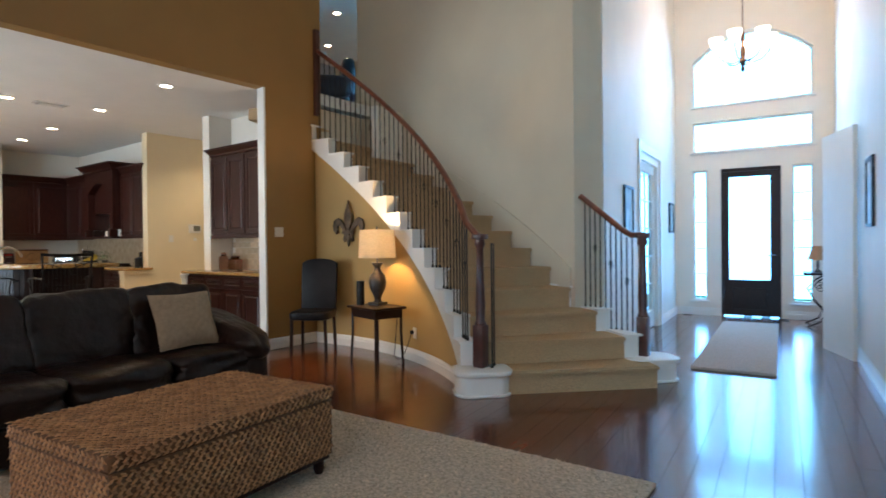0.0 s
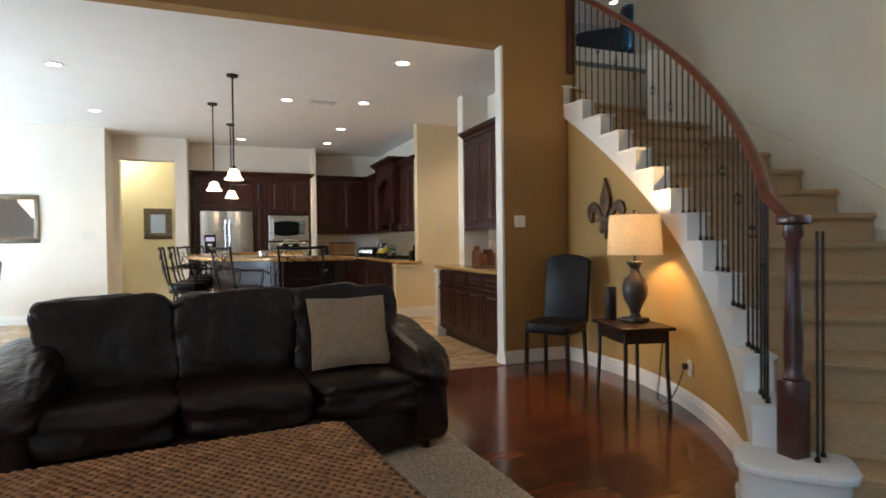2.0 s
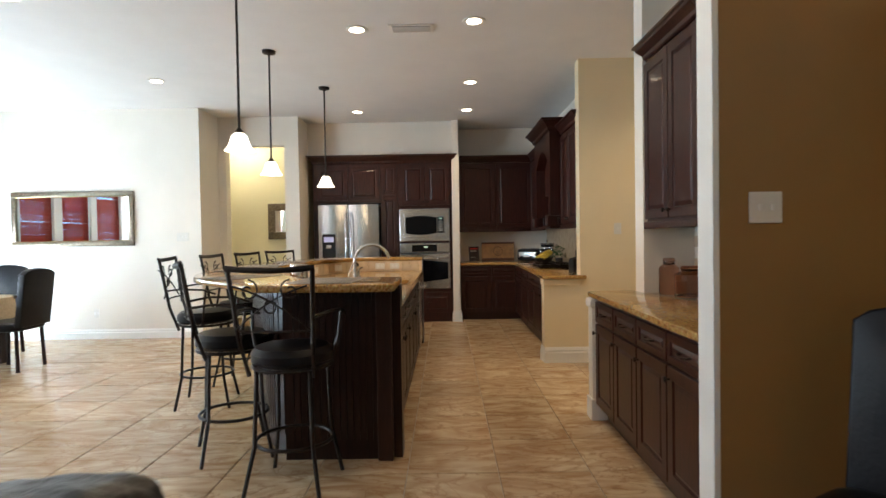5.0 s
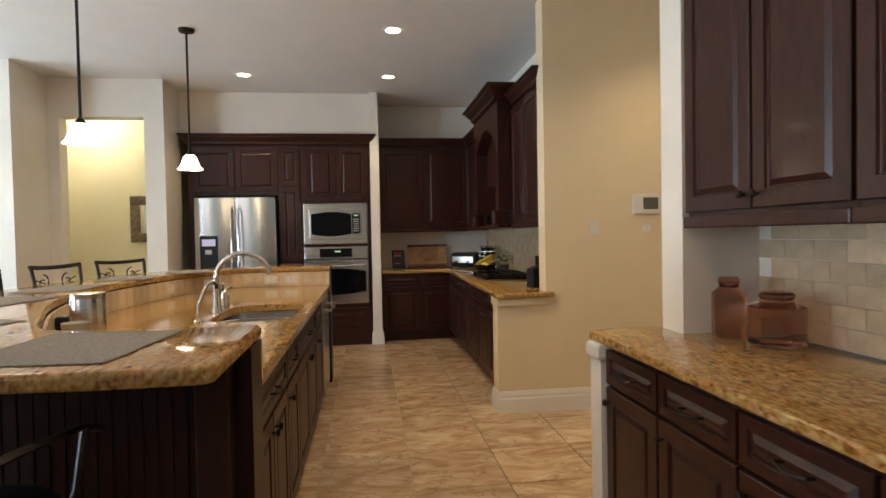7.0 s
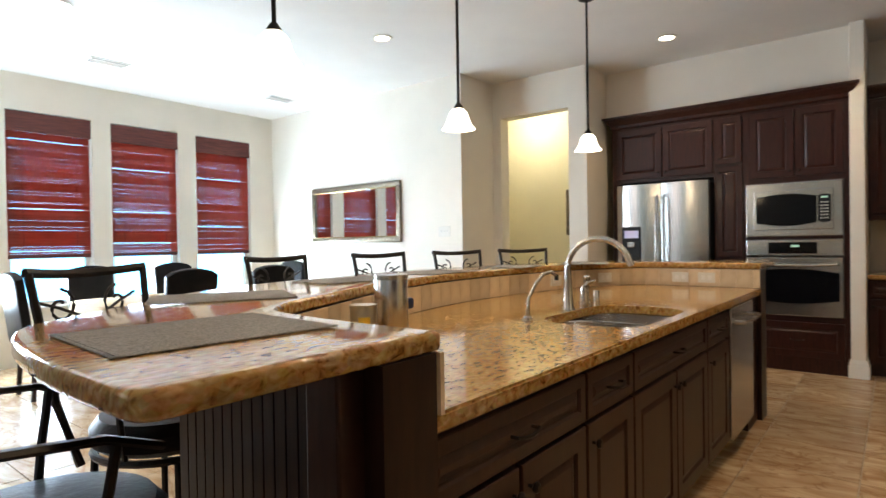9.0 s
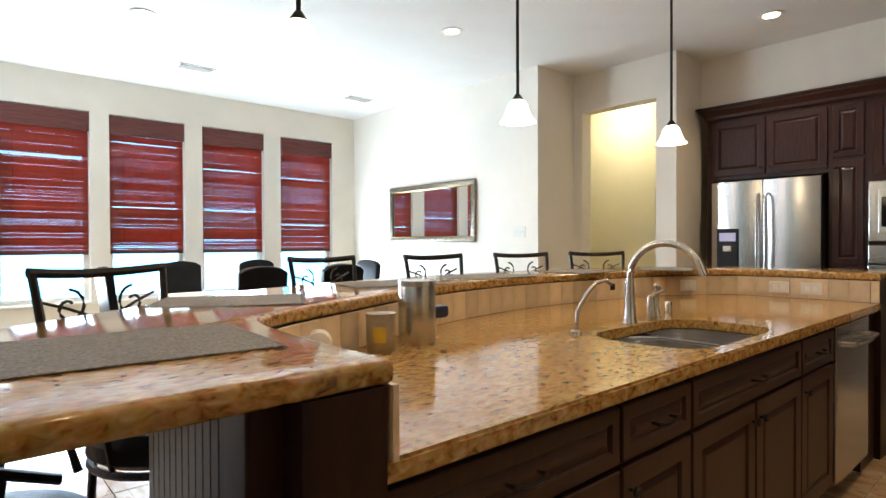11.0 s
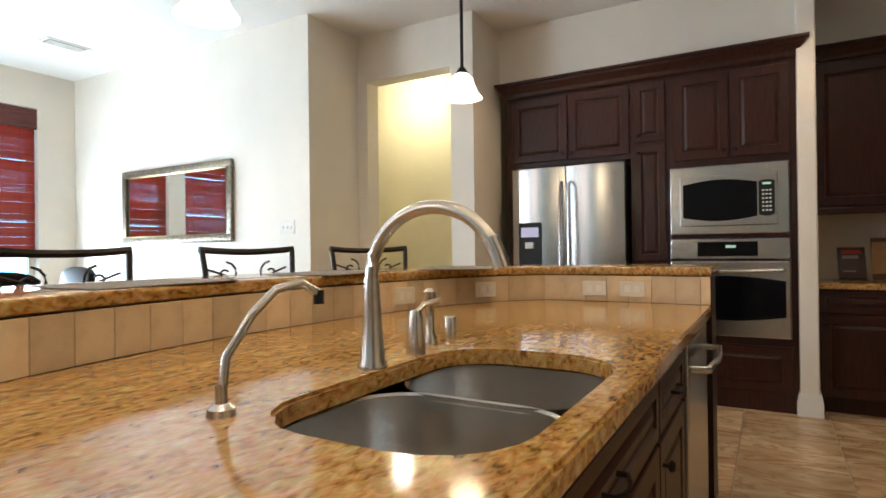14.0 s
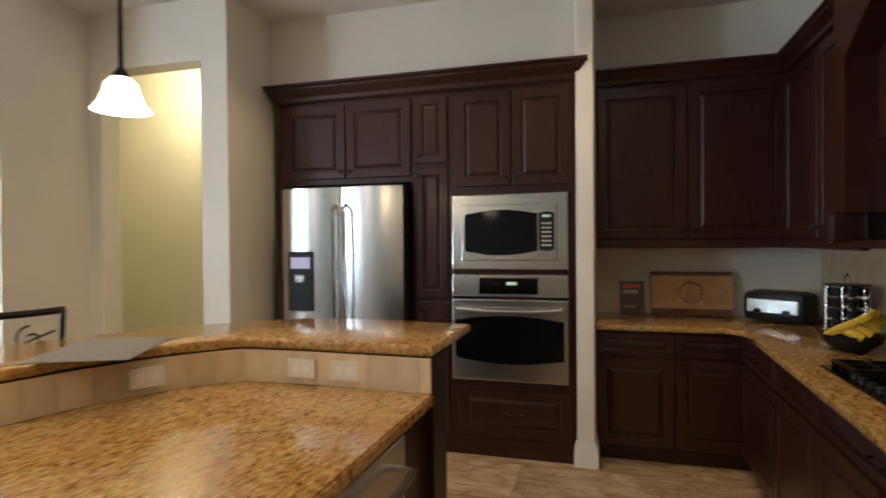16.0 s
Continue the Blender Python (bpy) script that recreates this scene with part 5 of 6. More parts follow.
def petal(pts, t=0.02):
    return turned(prism(pts, -t, t, 0.008), Matrix.Rotation(radians(90), 4, "X"))


mid = [(0.0, 0.62), (0.03, 0.52), (0.075, 0.42), (0.07, 0.33), (0.03, 0.24), (0.03, 0.10), (0.0, 0.0), (-0.03, 0.10), (-0.03, 0.24), (-0.07, 0.33), (-0.075, 0.42), (-0.03, 0.52)]
part("middle_petal", petal(mid), BRONZE, fl, "", True)
for s in (-1, 1):
    side = [(0.035, 0.22), (0.08, 0.30), (0.13, 0.36), (0.20, 0.39), (0.27, 0.36), (0.30, 0.29), (0.28, 0.21), (0.23, 0.17), (0.20, 0.20), (0.22, 0.24), (0.20, 0.28), (0.16, 0.28), (0.11, 0.23), (0.08, 0.15), (0.10, 0.09), (0.07, 0.06), (0.035, 0.12)]
    pts = [(s * x, z) for x, z in side]
    part("side_petal", petal(pts if s > 0 else pts[::-1], 0.016), BRONZE, fl, "", True)
part("band", box(-0.10, 0.10, -0.03, 0.0, 0.175, 0.215, bevel=0.006), BRONZE, fl)


def switch_plate(m, gangs=1, label="white wall switch plate"):
    o = thing("light_switch", label, "light switch", m, "wall plates")
    w = 0.03 + 0.046 * gangs
    part("plate", box(-w / 2, w / 2, -0.007, 0, -0.058, 0.058, bevel=0.003), WHITEPLASTIC, o)
    for g in range(gangs):
        x = (g - (gangs - 1) / 2) * 0.046
        part("toggle", box(x - 0.006, x + 0.006, -0.016, -0.006, -0.012, 0.012, bevel=0.002), TRIM, o)
    return o


switch_plate(face_of(XB + 0.001, 4.945, 1.40, 1, 0), 2)
switch_plate(face_of(-8.769, 5.53, 1.37, 1, 0))
switch_plate(face_of(-10.619, 0.20, 1.37, 1, 0), 3)
outlet(face_of(-8.769, 5.95, 1.36, 1, 0), "white blank wall plate below the thermostat", 0.06, 0.06)
outlet(face_of(-10.619, -1.0, 0.35, 1, 0), "white outlet plate low on the wall", 0.072, 0.115)
th_ = thing("thermostat", "white wall thermostat with grey screen", "thermostat", face_of(-8.769, 5.945, 1.545, 1, 0))
part("case", box(-0.11, 0.11, -0.025, 0, -0.075, 0.075, bevel=0.008), WHITEPLASTIC, th_)
part("screen", box(-0.03, 0.09, -0.028, -0.024, -0.04, 0.05), mat("lcd_grey", (0.10, 0.11, 0.09), 0.3), th_, "dark grey screen")

# ---- ceiling fixtures ----
for cx, cy in CANS:
    c = thing("downlight", "lit recessed ceiling downlight", "ceiling light", pose(cx, cy, H - 0.004), "downlights")
    part("trim_ring", lathe([(0.062, -0.004), (0.095, -0.006), (0.098, 0.0), (0.07, 0.003)], segs=28, cap=False), TRIM, c, "white trim ring", True)
    part("lens", lathe([(0.07, -0.001), (0.07, 0.002)], segs=24), BULB, c, "lit lens")
for cx, cy, rz in ((-7.84, 3.50, 90), (-7.97, -1.97, 0), (-9.96, -1.93, 0)):
    v = thing("ceiling_vent", "white slatted ceiling vent", "vent", pose(cx, cy, H, 0, 0, rz), "vents")
    part("frame", box(-0.19, 0.19, -0.09, 0.09, -0.012, -0.001, bevel=0.003), TRIM, v)
    part("backing", box(-0.16, 0.16, -0.065, 0.065, -0.0145, -0.012), BLACKPLASTIC, v)
    for j in range(9):
        y = -0.06 + j * 0.0145
        part("slat", box(-0.16, 0.16, y, y + 0.005, -0.02, -0.014), TRIM, v)


def pendant(x, y):
    p = thing("pendant_light", "lit pendant lamp with frosted bell glass shade", "pendant lamp", pose(x, y, 0), "bar pendants")
    part("canopy", lathe([(0.03, H - 0.035), (0.06, H - 0.025), (0.065, H - 0.002)], segs=22), IRON, p, "dark metal canopy", True)
    part("rod", tube([(0, 0, 2.085), (0, 0, H - 0.03)], 0.009, 8), IRON, p, "dark metal rod", True)
    part("socket", lathe([(0.034, 2.045), (0.03, 2.065), (0.014, 2.09)], segs=18), IRON, p, "", True)
    part("shade", lathe([(0.102, 1.933), (0.098, 1.939), (0.080, 1.960), (0.064, 2.0), (0.055, 2.033), (0.034, 2.055)], segs=30, cap=False), FROST, p, "lit frosted glass shade", True)
    lamp("pendant_lamp", "POINT", pose(x, y, 1.915), 4, WARM, radius=0.09)


for x, y in ((-6.90, 2.34), (-8.37, 2.11), (-9.70, 2.35)):
    pendant(x, y)

# ---- dining side ----
mir = thing("wall_mirror", "wide wall mirror in an antique silver frame", "mirror", face_of(-10.618, -1.277, 1.635, 1, 0))
mb = bmesh.new()
for a in ((-0.83, 0.83, 0.305, 0.372), (-0.83, 0.83, -0.372, -0.305), (-0.83, -0.763, -0.305, 0.305), (0.763, 0.83, -0.305, 0.305)):
    bx(mb, a[0], a[1], -0.04, 0, a[2], a[3], bevel=0.012)
part("frame", mb, SILVERFRAME, mir, "", True)
part("bead", tube([(-0.758, -0.035, -0.30), (0.758, -0.035, -0.30), (0.758, -0.035, 0.30), (-0.758, -0.035, 0.30)], 0.007, 6, closed=True), mat("bead_gold", (0.3, 0.22, 0.1), 0.3, metal=0.9), mir, "", True)
part("glass", box(-0.768, 0.768, -0.018, -0.002, -0.31, 0.31), MIRROR, mir, "mirror glass")
art = thing("framed_mirror", "small mirror in a carved brown frame", "mirror", face_of(-12.498, 1.03, 1.62, 1, 0))
ab = bmesh.new()
for a in ((-0.25, 0.25, 0.18, 0.30), (-0.25, 0.25, -0.30, -0.18), (-0.25, -0.13, -0.18, 0.18), (0.13, 0.25, -0.18, 0.18)):
    bx(ab, a[0], a[1], -0.03, 0, a[2], a[3], bevel=0.01)
part("frame", ab, SILVERFRAME, art, "", True)
part("glass", box(-0.14, 0.14, -0.012, -0.002, -0.19, 0.19), MIRROR, art, "mirror glass")


def translucent(m, color, amount):
    n, l = m.node_tree.nodes, m.node_tree.links
    out = n["Material Output"]
    tr = n.new("ShaderNodeBsdfTranslucent")
    tr.inputs["Color"].default_value = (*color, 1)
    mx = n.new("ShaderNodeMixShader")
    mx.inputs["Fac"].default_value = amount
    l.new(n["Principled BSDF"].outputs[0], mx.inputs[1])
    l.new(tr.outputs[0], mx.inputs[2])
    l.new(mx.outputs[0], out.inputs["Surface"])


translucent(BLIND, (0.80, 0.11, 0.05), 0.46)
translucent(SHADE, (0.75, 0.58, 0.36), 0.045)
VALANCE = stretched(mat("dark_red_valance", (0.15, 0.035, 0.025), 0.7, scale=30, second=(0.07, 0.018, 0.014)), 0.2, 1, 4)
for wi, (x0, x1) in enumerate(WINS):
    w = tagged(new("window_%d" % (wi + 1)), "white framed dining window behind a blind", "window", "dining windows", "structure")
    fb = bmesh.new()
    for a in ((x0, x0 + 0.05, 0.62, 2.72), (x1 - 0.05, x1, 0.62, 2.72), (x0 + 0.05, x1 - 0.05, 0.62, 0.67), (x0 + 0.05, x1 - 0.05, 2.67, 2.72), (x0 + 0.05, x1 - 0.05, 1.62, 1.66)):
        bx(fb, a[0], a[1], -3.20, -3.15, a[2], a[3])
    part("window_frame", fb, TRIM, w)
    part("window_sill", box(x0 - 0.03, x1 + 0.03, -3.06, -3.02, 0.595, 0.62, bevel=0.005), TRIM, w)
    for z0, z1 in ((0.67, 1.62), (1.66, 2.67)):
        pn = part("pane", box(x0 + 0.05, x1 - 0.05, -3.178, -3.172, z0, z1), PANE, w)
        pn.visible_shadow = False
    b = thing("window_blind", "red-brown woven wood blind, mostly lowered", "blind", pose(0, 0, 0), "dining blinds")
    part("valance", box(x0 + 0.005, x1 - 0.005, -3.075, -3.045, 2.50, 2.71, bevel=0.004), VALANCE, b, "dark woven valance")
    rs = bmesh.new()
    z, q = 1.18, random.Random(wi)
    while z < 2.62:
        h = q.choice((0.012, 0.016, 0.02))
        bx(rs, x0 + 0.012, x1 - 0.012, -3.10 + q.uniform(-0.002, 0.002), -3.094, z, z + h)
        z += h + (0.005 if q.random() < 0.03 else 0.0012 if q.random() < 0.3 else -0.0005)
    part("reeds", rs, BLIND, b, "red-brown woven reeds")
    part("bottom_rail", box(x0 + 0.012, x1 - 0.012, -3.108, -3.088, 1.14, 1.185, bevel=0.006), VALANCE, b)
    for cxx in (x0 + 0.15, x1 - 0.15):
        part("cord", tube([(cxx, -3.086, 1.15), (cxx, -3.086, 2.6)], 0.002, 4), VALANCE, b)

dt = thing("dining_table", "dark wooden dining table near the windows", "table", pose(-8.45, -1.55, 0))
part("top", box(-0.85, 0.85, -0.5, 0.5, 0.70, 0.735), ESPRESSO, dt)
for sx in (-0.7, 0.7):
    for sy in (-0.38, 0.38):
        part("leg", box(sx - 0.04, sx + 0.04, sy - 0.04, sy + 0.04, 0, 0.70), ESPRESSO, dt)
tc_ = bmesh.new()
k = 60
rim = []
for i in range(k):
    a = 2 * math.pi * i / k
    ux, uy = math.cos(a), math.sin(a)
    s = (abs(ux) ** 8 + abs(uy) ** 8) ** (-1 / 8)
    rim.append((ux * s, uy * s))
r0 = [tc_.verts.new((0.86 * x, 0.51 * y, 0.742)) for x, y in rim]
r1 = [tc_.verts.new((0.875 * x, 0.525 * y, 0.73)) for x, y in rim]
r2 = [tc_.verts.new(((0.90 + 0.012 * math.sin(i * 1.9)) * x, (0.55 + 0.012 * math.sin(i * 1.9)) * y, 0.50)) for i, (x, y) in enumerate(rim)]
tc_.faces.new(r0)
for a, b in ((r0, r1), (r1, r2)):
    for i in range(k):
        tc_.faces.new((a[i], b[i], b[(i + 1) % k], a[(i + 1) % k]))
tagged(put("tablecloth", tc_, CLOTH, pose(-8.45, -1.55, 0), True), "tan tablecloth draped over the dining table", "tablecloth")
dch = thing("dining_chair", "dark slipcovered high-back dining chair", "chair", pose(-8.05, -0.82, 0, 0, 0, 0), "dining chairs")
part("seat", soft(0.46, 0.46, 0.10, 0, 0, 0.46, 6), BLACKLEATHER, dch, "", True)
part("backrest", turned(chair_back(0.44, 0.46, 1.06, 0.07), pose(0, 0.22, 0) @ pose(0, 0, 0.46, -7, 0, 0) @ pose(0, 0, -0.46)), BLACKLEATHER, dch, "", True)
for sx in (-0.18, 0.18):
    for sy in (-0.18, 0.18):
        part("leg", tube([(sx * 1.08, sy * 1.1, 0), (sx, sy, 0.42)], 0.02, 6), ESPRESSO, dch, "", True)
for x, y, rz in ((-8.85, -0.80, 0), (-8.0, -2.35, 180), (-8.9, -2.35, 180), (-7.30, -1.5, -90), (-9.60, -1.6, 90)):
    copy_thing(dch, pose(x, y, 0, 0, 0, rz))

# bar stools: own axes, back at -y, facing +y
st = thing("bar_stool", "black iron bar stool with scrolled back and leather seat", "bar stool", pose(-5.93, 2.94, 0, 0, 0, 84), "bar stools")
part("seat", lathe([(0.19, 0.66), (0.215, 0.68), (0.215, 0.72), (0.19, 0.75), (0.10, 0.757)], 0, 0.02, 30), BLACKLEATHER, st, "round black leather seat", True)
part("seat_ring", tube([(0.205 * math.cos(2 * math.pi * i / 24), 0.02 + 0.205 * math.sin(2 * math.pi * i / 24), 0.65) for i in range(24)], 0.011, 6, closed=True), IRON, st, "", True)
part("foot_ring", tube([(0.20 * math.cos(2 * math.pi * i / 24), 0.02 + 0.20 * math.sin(2 * math.pi * i / 24), 0.25) for i in range(24)], 0.010, 6, closed=True), IRON, st, "", True)
for sx in (-1, 1):
    for sy in (-1, 1):
        part("leg", tube([(sx * 0.20, 0.02 + sy * 0.20, 0.0), (sx * 0.155, 0.02 + sy * 0.155, 0.25), (sx * 0.14, 0.02 + sy * 0.14, 0.65)], 0.011, 6), IRON, st, "", True)
for sx in (-1, 1):
    part("back_post", tube([(sx * 0.17, -0.14, 0.62), (sx * 0.19, -0.20, 0.80), (sx * 0.20, -0.23, 0.98), (sx * 0.215, -0.26, 1.17)], 0.012, 6), IRON, st, "", True)
    part("arm", tube([(sx * 0.20, -0.22, 0.93), (sx * 0.245, -0.10, 0.945), (sx * 0.255, 0.06, 0.935), (sx * 0.245, 0.15, 0.90)], 0.014, 6, rz=0.008), IRON, st, "", True)
    part("arm_post", tube([(sx * 0.25, 0.08, 0.93), (sx * 0.24, 0.06, 0.80), (sx * 0.20, 0.04, 0.66)], 0.009, 6), IRON, st, "", True)
part("top_rail", tube([(0.225 * u, -0.262 - 0.035 * (1 - u * u), 1.175 - 0.012 * (1 - u * u)) for u in (-1, -0.66, -0.33, 0, 0.33, 0.66, 1)], 0.010, 6, rz=0.016), IRON, st, "", True)
part("lower_rail", tube([(0.195 * u, -0.21 - 0.03 * (1 - u * u), 0.86) for u in (-1, -0.5, 0, 0.5, 1)], 0.007, 6), IRON, st, "", True)


def by(z):
    return -0.205 - (z - 0.86) * 0.19 - 0.03


for s in (-1, 1):
    part("cross_bar", tube([(s * 0.19 * (1 - 2 * f), by(0.87 + 0.2 * f) + 0.0, 0.87 + 0.22 * f + 0.03 * math.sin(math.pi * f)) for f in (0, 0.2, 0.4, 0.6, 0.8, 1.0)], 0.005, 6), IRON, st, "", True)
    sc_pts = []
    for j in range(15):
        a = j / 14 * 2.2 * math.pi
        r = 0.055 * (1 - 0.72 * j / 14)
        sc_pts.append((s * (0.105 + r * math.cos(a + 1.6)), by(1.05), 1.065 + r * math.sin(a + 1.6)))
    part("scroll", tube(sc_pts, 0.005, 6), IRON, st, "", True)
part("ring", tube([(0.03 * math.cos(2 * math.pi * i / 14), by(1.0), 0.985 + 0.03 * math.sin(2 * math.pi * i / 14)) for i in range(14)], 0.005, 6, closed=True), IRON, st, "", True)
for x, y, rz in ((-6.42, 2.42, 25), (-7.50, 1.80, 10), (-8.18, 1.85, -3), (-8.86, 1.92, -14), (-9.50, 2.03, -30)):
    copy_thing(st, pose(x, y, 0, 0, 0, rz))

# ---- corner worktop things ----
cb = thing("cutting_board", "two-tone wooden cutting board with burnt star emblem", "cutting board", face_of(-12.40, 4.63, 0.902, 1, 0) @ pose(0, 0, 0, -6, 0, 0))
part("board", box(-0.27, 0.27, -0.03, -0.005, 0.045, 0.28), BOARDWOOD, cb)
part("strip", box(-0.27, 0.27, -0.031, -0.004, 0.0, 0.045), WALNUT, cb, "dark walnut strip")
part("strip", box(-0.27, 0.27, -0.031, -0.004, 0.28, 0.31), WALNUT, cb, "dark walnut strip")
part("emblem", tube([(0.075 * math.cos(2 * math.pi * i / 24), -0.031, 0.16 + 0.075 * math.sin(2 * math.pi * i / 24)) for i in range(24)], 0.003, 4, closed=True), WALNUT, cb, "burnt ring")
part("emblem", tube([(0.07 * math.sin(2 * math.pi * (2 * i % 5) / 5), -0.031, 0.16 + 0.07 * math.cos(2 * math.pi * (2 * i % 5) / 5)) for i in range(5)], 0.003, 4, closed=True), WALNUT, cb, "burnt star")
bk = thing("cookbook", "dark cookbook standing on a wire stand", "book", face_of(-12.25, 4.23, 0.902, 1, 0.1) @ pose(0, 0, 0, -16, 0, 0))
part("cover", box(-0.085, 0.085, -0.02, 0.0, 0.01, 0.25, bevel=0.003), BOOKCOVER, bk)
for j, z in enumerate((0.20, 0.16, 0.06)):
    part("title_bar", box(-0.06, 0.06 - 0.02 * j, -0.0225, -0.02, z, z + (0.025 if j < 2 else 0.012)), REDTEXT if j < 1 else ARTMAT, bk, "unreadable cover lettering")
part("stand", tube([(-0.07, -0.05, 0.0), (-0.07, 0.0, 0.01), (-0.07, 0.02, 0.12), (0.07, 0.02, 0.12), (0.07, 0.0, 0.01), (0.07, -0.05, 0.0)], 0.004, 6), IRON, bk)
ts = thing("toaster", "black and steel four-slot toaster", "toaster", pose(-12.18, 5.14, 0.902, 0, 0, 50))
part("body", soft(0.40, 0.22, 0.20, 0, 0, 0.10, 7, 5), BLACKPLASTIC, ts, "", True)
part("side_panel", box(-0.16, 0.16, -0.114, -0.10, 0.06, 0.15, bevel=0.006), NICKEL, ts)
for sx in (-0.09, 0.09):
    part("slot", box(sx - 0.065, sx + 0.065, -0.04, 0.04, 0.196, 0.202), IRON, ts)
    part("knob", turned(lathe([(0.02, 0), (0.018, 0.02)], segs=12), pose(sx, -0.113, 0.07, 90)), BLACKPLASTIC, ts, "", True)
part("cord", tube([(-0.2, 0.06, 0.06), (-0.26, 0.1, 0.03), (-0.30, 0.12, 0.1), (-0.30, 0.2, 0.2)], 0.005, 6), BLACKPLASTIC, ts)
cf = thing("coffee_rack", "dark round pod carousel with chrome frame", "rack", pose(-11.55, 5.30, 0.902))
part("base", lathe([(0.10, 0), (0.10, 0.02)], segs=24), IRON, cf, "", True)
for a in range(6):
    q = 2 * math.pi * a / 6
    for z in (0.05, 0.11, 0.17, 0.23):
        part("pod", lathe([(0.02, z), (0.026, z + 0.045)], 0.07 * math.cos(q), 0.07 * math.sin(q), 10), BLACKPLASTIC, cf, "", True)
    part("wire", tube([(0.10 * math.cos(q + 0.5), 0.10 * math.sin(q + 0.5), 0.02), (0.10 * math.cos(q + 0.5), 0.10 * math.sin(q + 0.5), 0.29)], 0.003, 4), NICKEL, cf)
part("handle", tube([(-0.03, 0, 0.29), (-0.03, 0, 0.33), (0, 0, 0.35), (0.03, 0, 0.33), (0.03, 0, 0.29)], 0.004, 6), NICKEL, cf, "", True)
part("top_plate", lathe([(0.105, 0.285), (0.105, 0.292)], segs=24), IRON, cf, "", True)
fb_ = thing("fruit_bowl", "bowl with yellow bananas on the counter", "bowl", pose(-11.15, 5.18, 0.902))
part("bowl", lathe([(0.05, 0), (0.07, 0.01), (0.12, 0.05), (0.135, 0.085), (0.125, 0.08), (0.06, 0.02)], segs=26), BLACKPLASTIC, fb_, "dark bowl", True)
for a in range(5):
    q = -0.7 + a * 0.32
    bm = tube([(0.13 * math.cos(q + s) * (0.5 + 0.5 * abs(s) ** 0.3), 0.11 * math.sin(q + s), 0.09 + 0.02 * a + 0.02 * math.cos(3 * s)) for s in (-0.7, -0.45, -0.2, 0, 0.2, 0.45, 0.7)], 0.019, 8)
    part("banana", bm, YELLOWFRUIT, fb_, "ripe yellow banana", True)
pt = thing("potted_herb", "small green herb in a dark pot", "plant", pose(-10.95, 5.36, 0.902))
part("pot", lathe([(0.04, 0), (0.055, 0.09), (0.05, 0.09)], segs=18), URN, pt, "", True)
lf = bmesh.new()
q = random.Random(8)
for i in range(70):
    a, e, r = q.uniform(0, 6.28), q.uniform(0.1, 1.3), q.uniform(0.05, 0.14)
    c = Vector((r * math.cos(a) * math.cos(e), r * math.sin(a) * math.cos(e), 0.09 + r * 1.4 * math.sin(e)))
    d = Vector((q.uniform(-1, 1), q.uniform(-1, 1), q.uniform(-0.5, 1))).normalized() * 0.022
    s = d.cross(Vector((q.uniform(-1, 1), q.uniform(-1, 1), 1))).normalized() * 0.010
    lf.faces.new([lf.verts.new(c + w) for w in (-d, s, d, -s)])
part("leaves", lf, GREEN, pt)
for x in (-10.18, -10.10):
    sh = thing("spice_shaker", "white shaker on the hood ledge", "shaker", pose(x, 5.10, 1.43), "shakers")
    part("body", lathe([(0.028, 0), (0.028, 0.075), (0.022, 0.09)], segs=16), WHITEPLASTIC, sh, "", True)
    part("cap", lathe([(0.023, 0.09), (0.02, 0.105)], segs=16), NICKEL, sh, "", True)
struct("trim.002", box(-10.80, -9.90, 5.05, 5.48, 1.40, 1.43), CHERRY, "dark ledge below the hood", "trim")
bkk = thing("knife_block", "dark knife block by the cooktop", "knife block", pose(-9.15, 5.20, 0.902, 0, 0, 20))
part("block", turned(box(-0.05, 0.05, -0.08, 0.08, 0, 0.17, bevel=0.008), Matrix.Shear("XZ", 4, (0.0, 0.3))), BLACKPLASTIC, bkk)
for j in range(3):
    part("handle", box(-0.035 + j * 0.025, -0.02 + j * 0.025, 0.0, 0.02, 0.16, 0.25, bevel=0.004), BLACKPLASTIC, bkk)

# ---- foyer ----
dr = tagged(new("door_1"), "dark front door with a bright frosted glass pane", "door", "", "structure")
dr.matrix_basis = FM
db = bmesh.new()
for a in ((0.735, 0.815, 0.02, 2.365), (1.40, 1.515, 0.02, 2.365), (0.815, 1.40, 2.28, 2.365), (0.815, 1.40, 0.02, 0.60)):
    bx(db, a[0], a[1], DB + 0.03, DB + 0.08, a[2], a[3])
part("leaf", db, ESPRESSO, dr)
part("panel", box(0.87, 1.345, DB + 0.015, DB + 0.03, 0.12, 0.46, bevel=0.01), ESPRESSO, dr)
jb = bmesh.new()
for a in ((0.70, 0.735, 0.0, 2.42), (1.515, 1.55, 0.0, 2.42), (0.735, 1.515, 2.365, 2.42)):
    bx(jb, a[0], a[1], DB - 0.01, DB + 0.12, a[2], a[3])
part("door_frame", jb, ESPRESSO, dr)
gp = part("pane", box(0.815, 1.40, DB + 0.05, DB + 0.058, 0.60, 2.28), glass("frosted_door_glass", 0.25), dr)
gp.visible_shadow = False
part("door_handle", tube([(1.45, DB + 0.03, 1.0), (1.45, DB - 0.03, 1.0), (1.36, DB - 0.035, 1.0)], 0.011, 8), NICKEL, dr, "", True)
win_n = 5
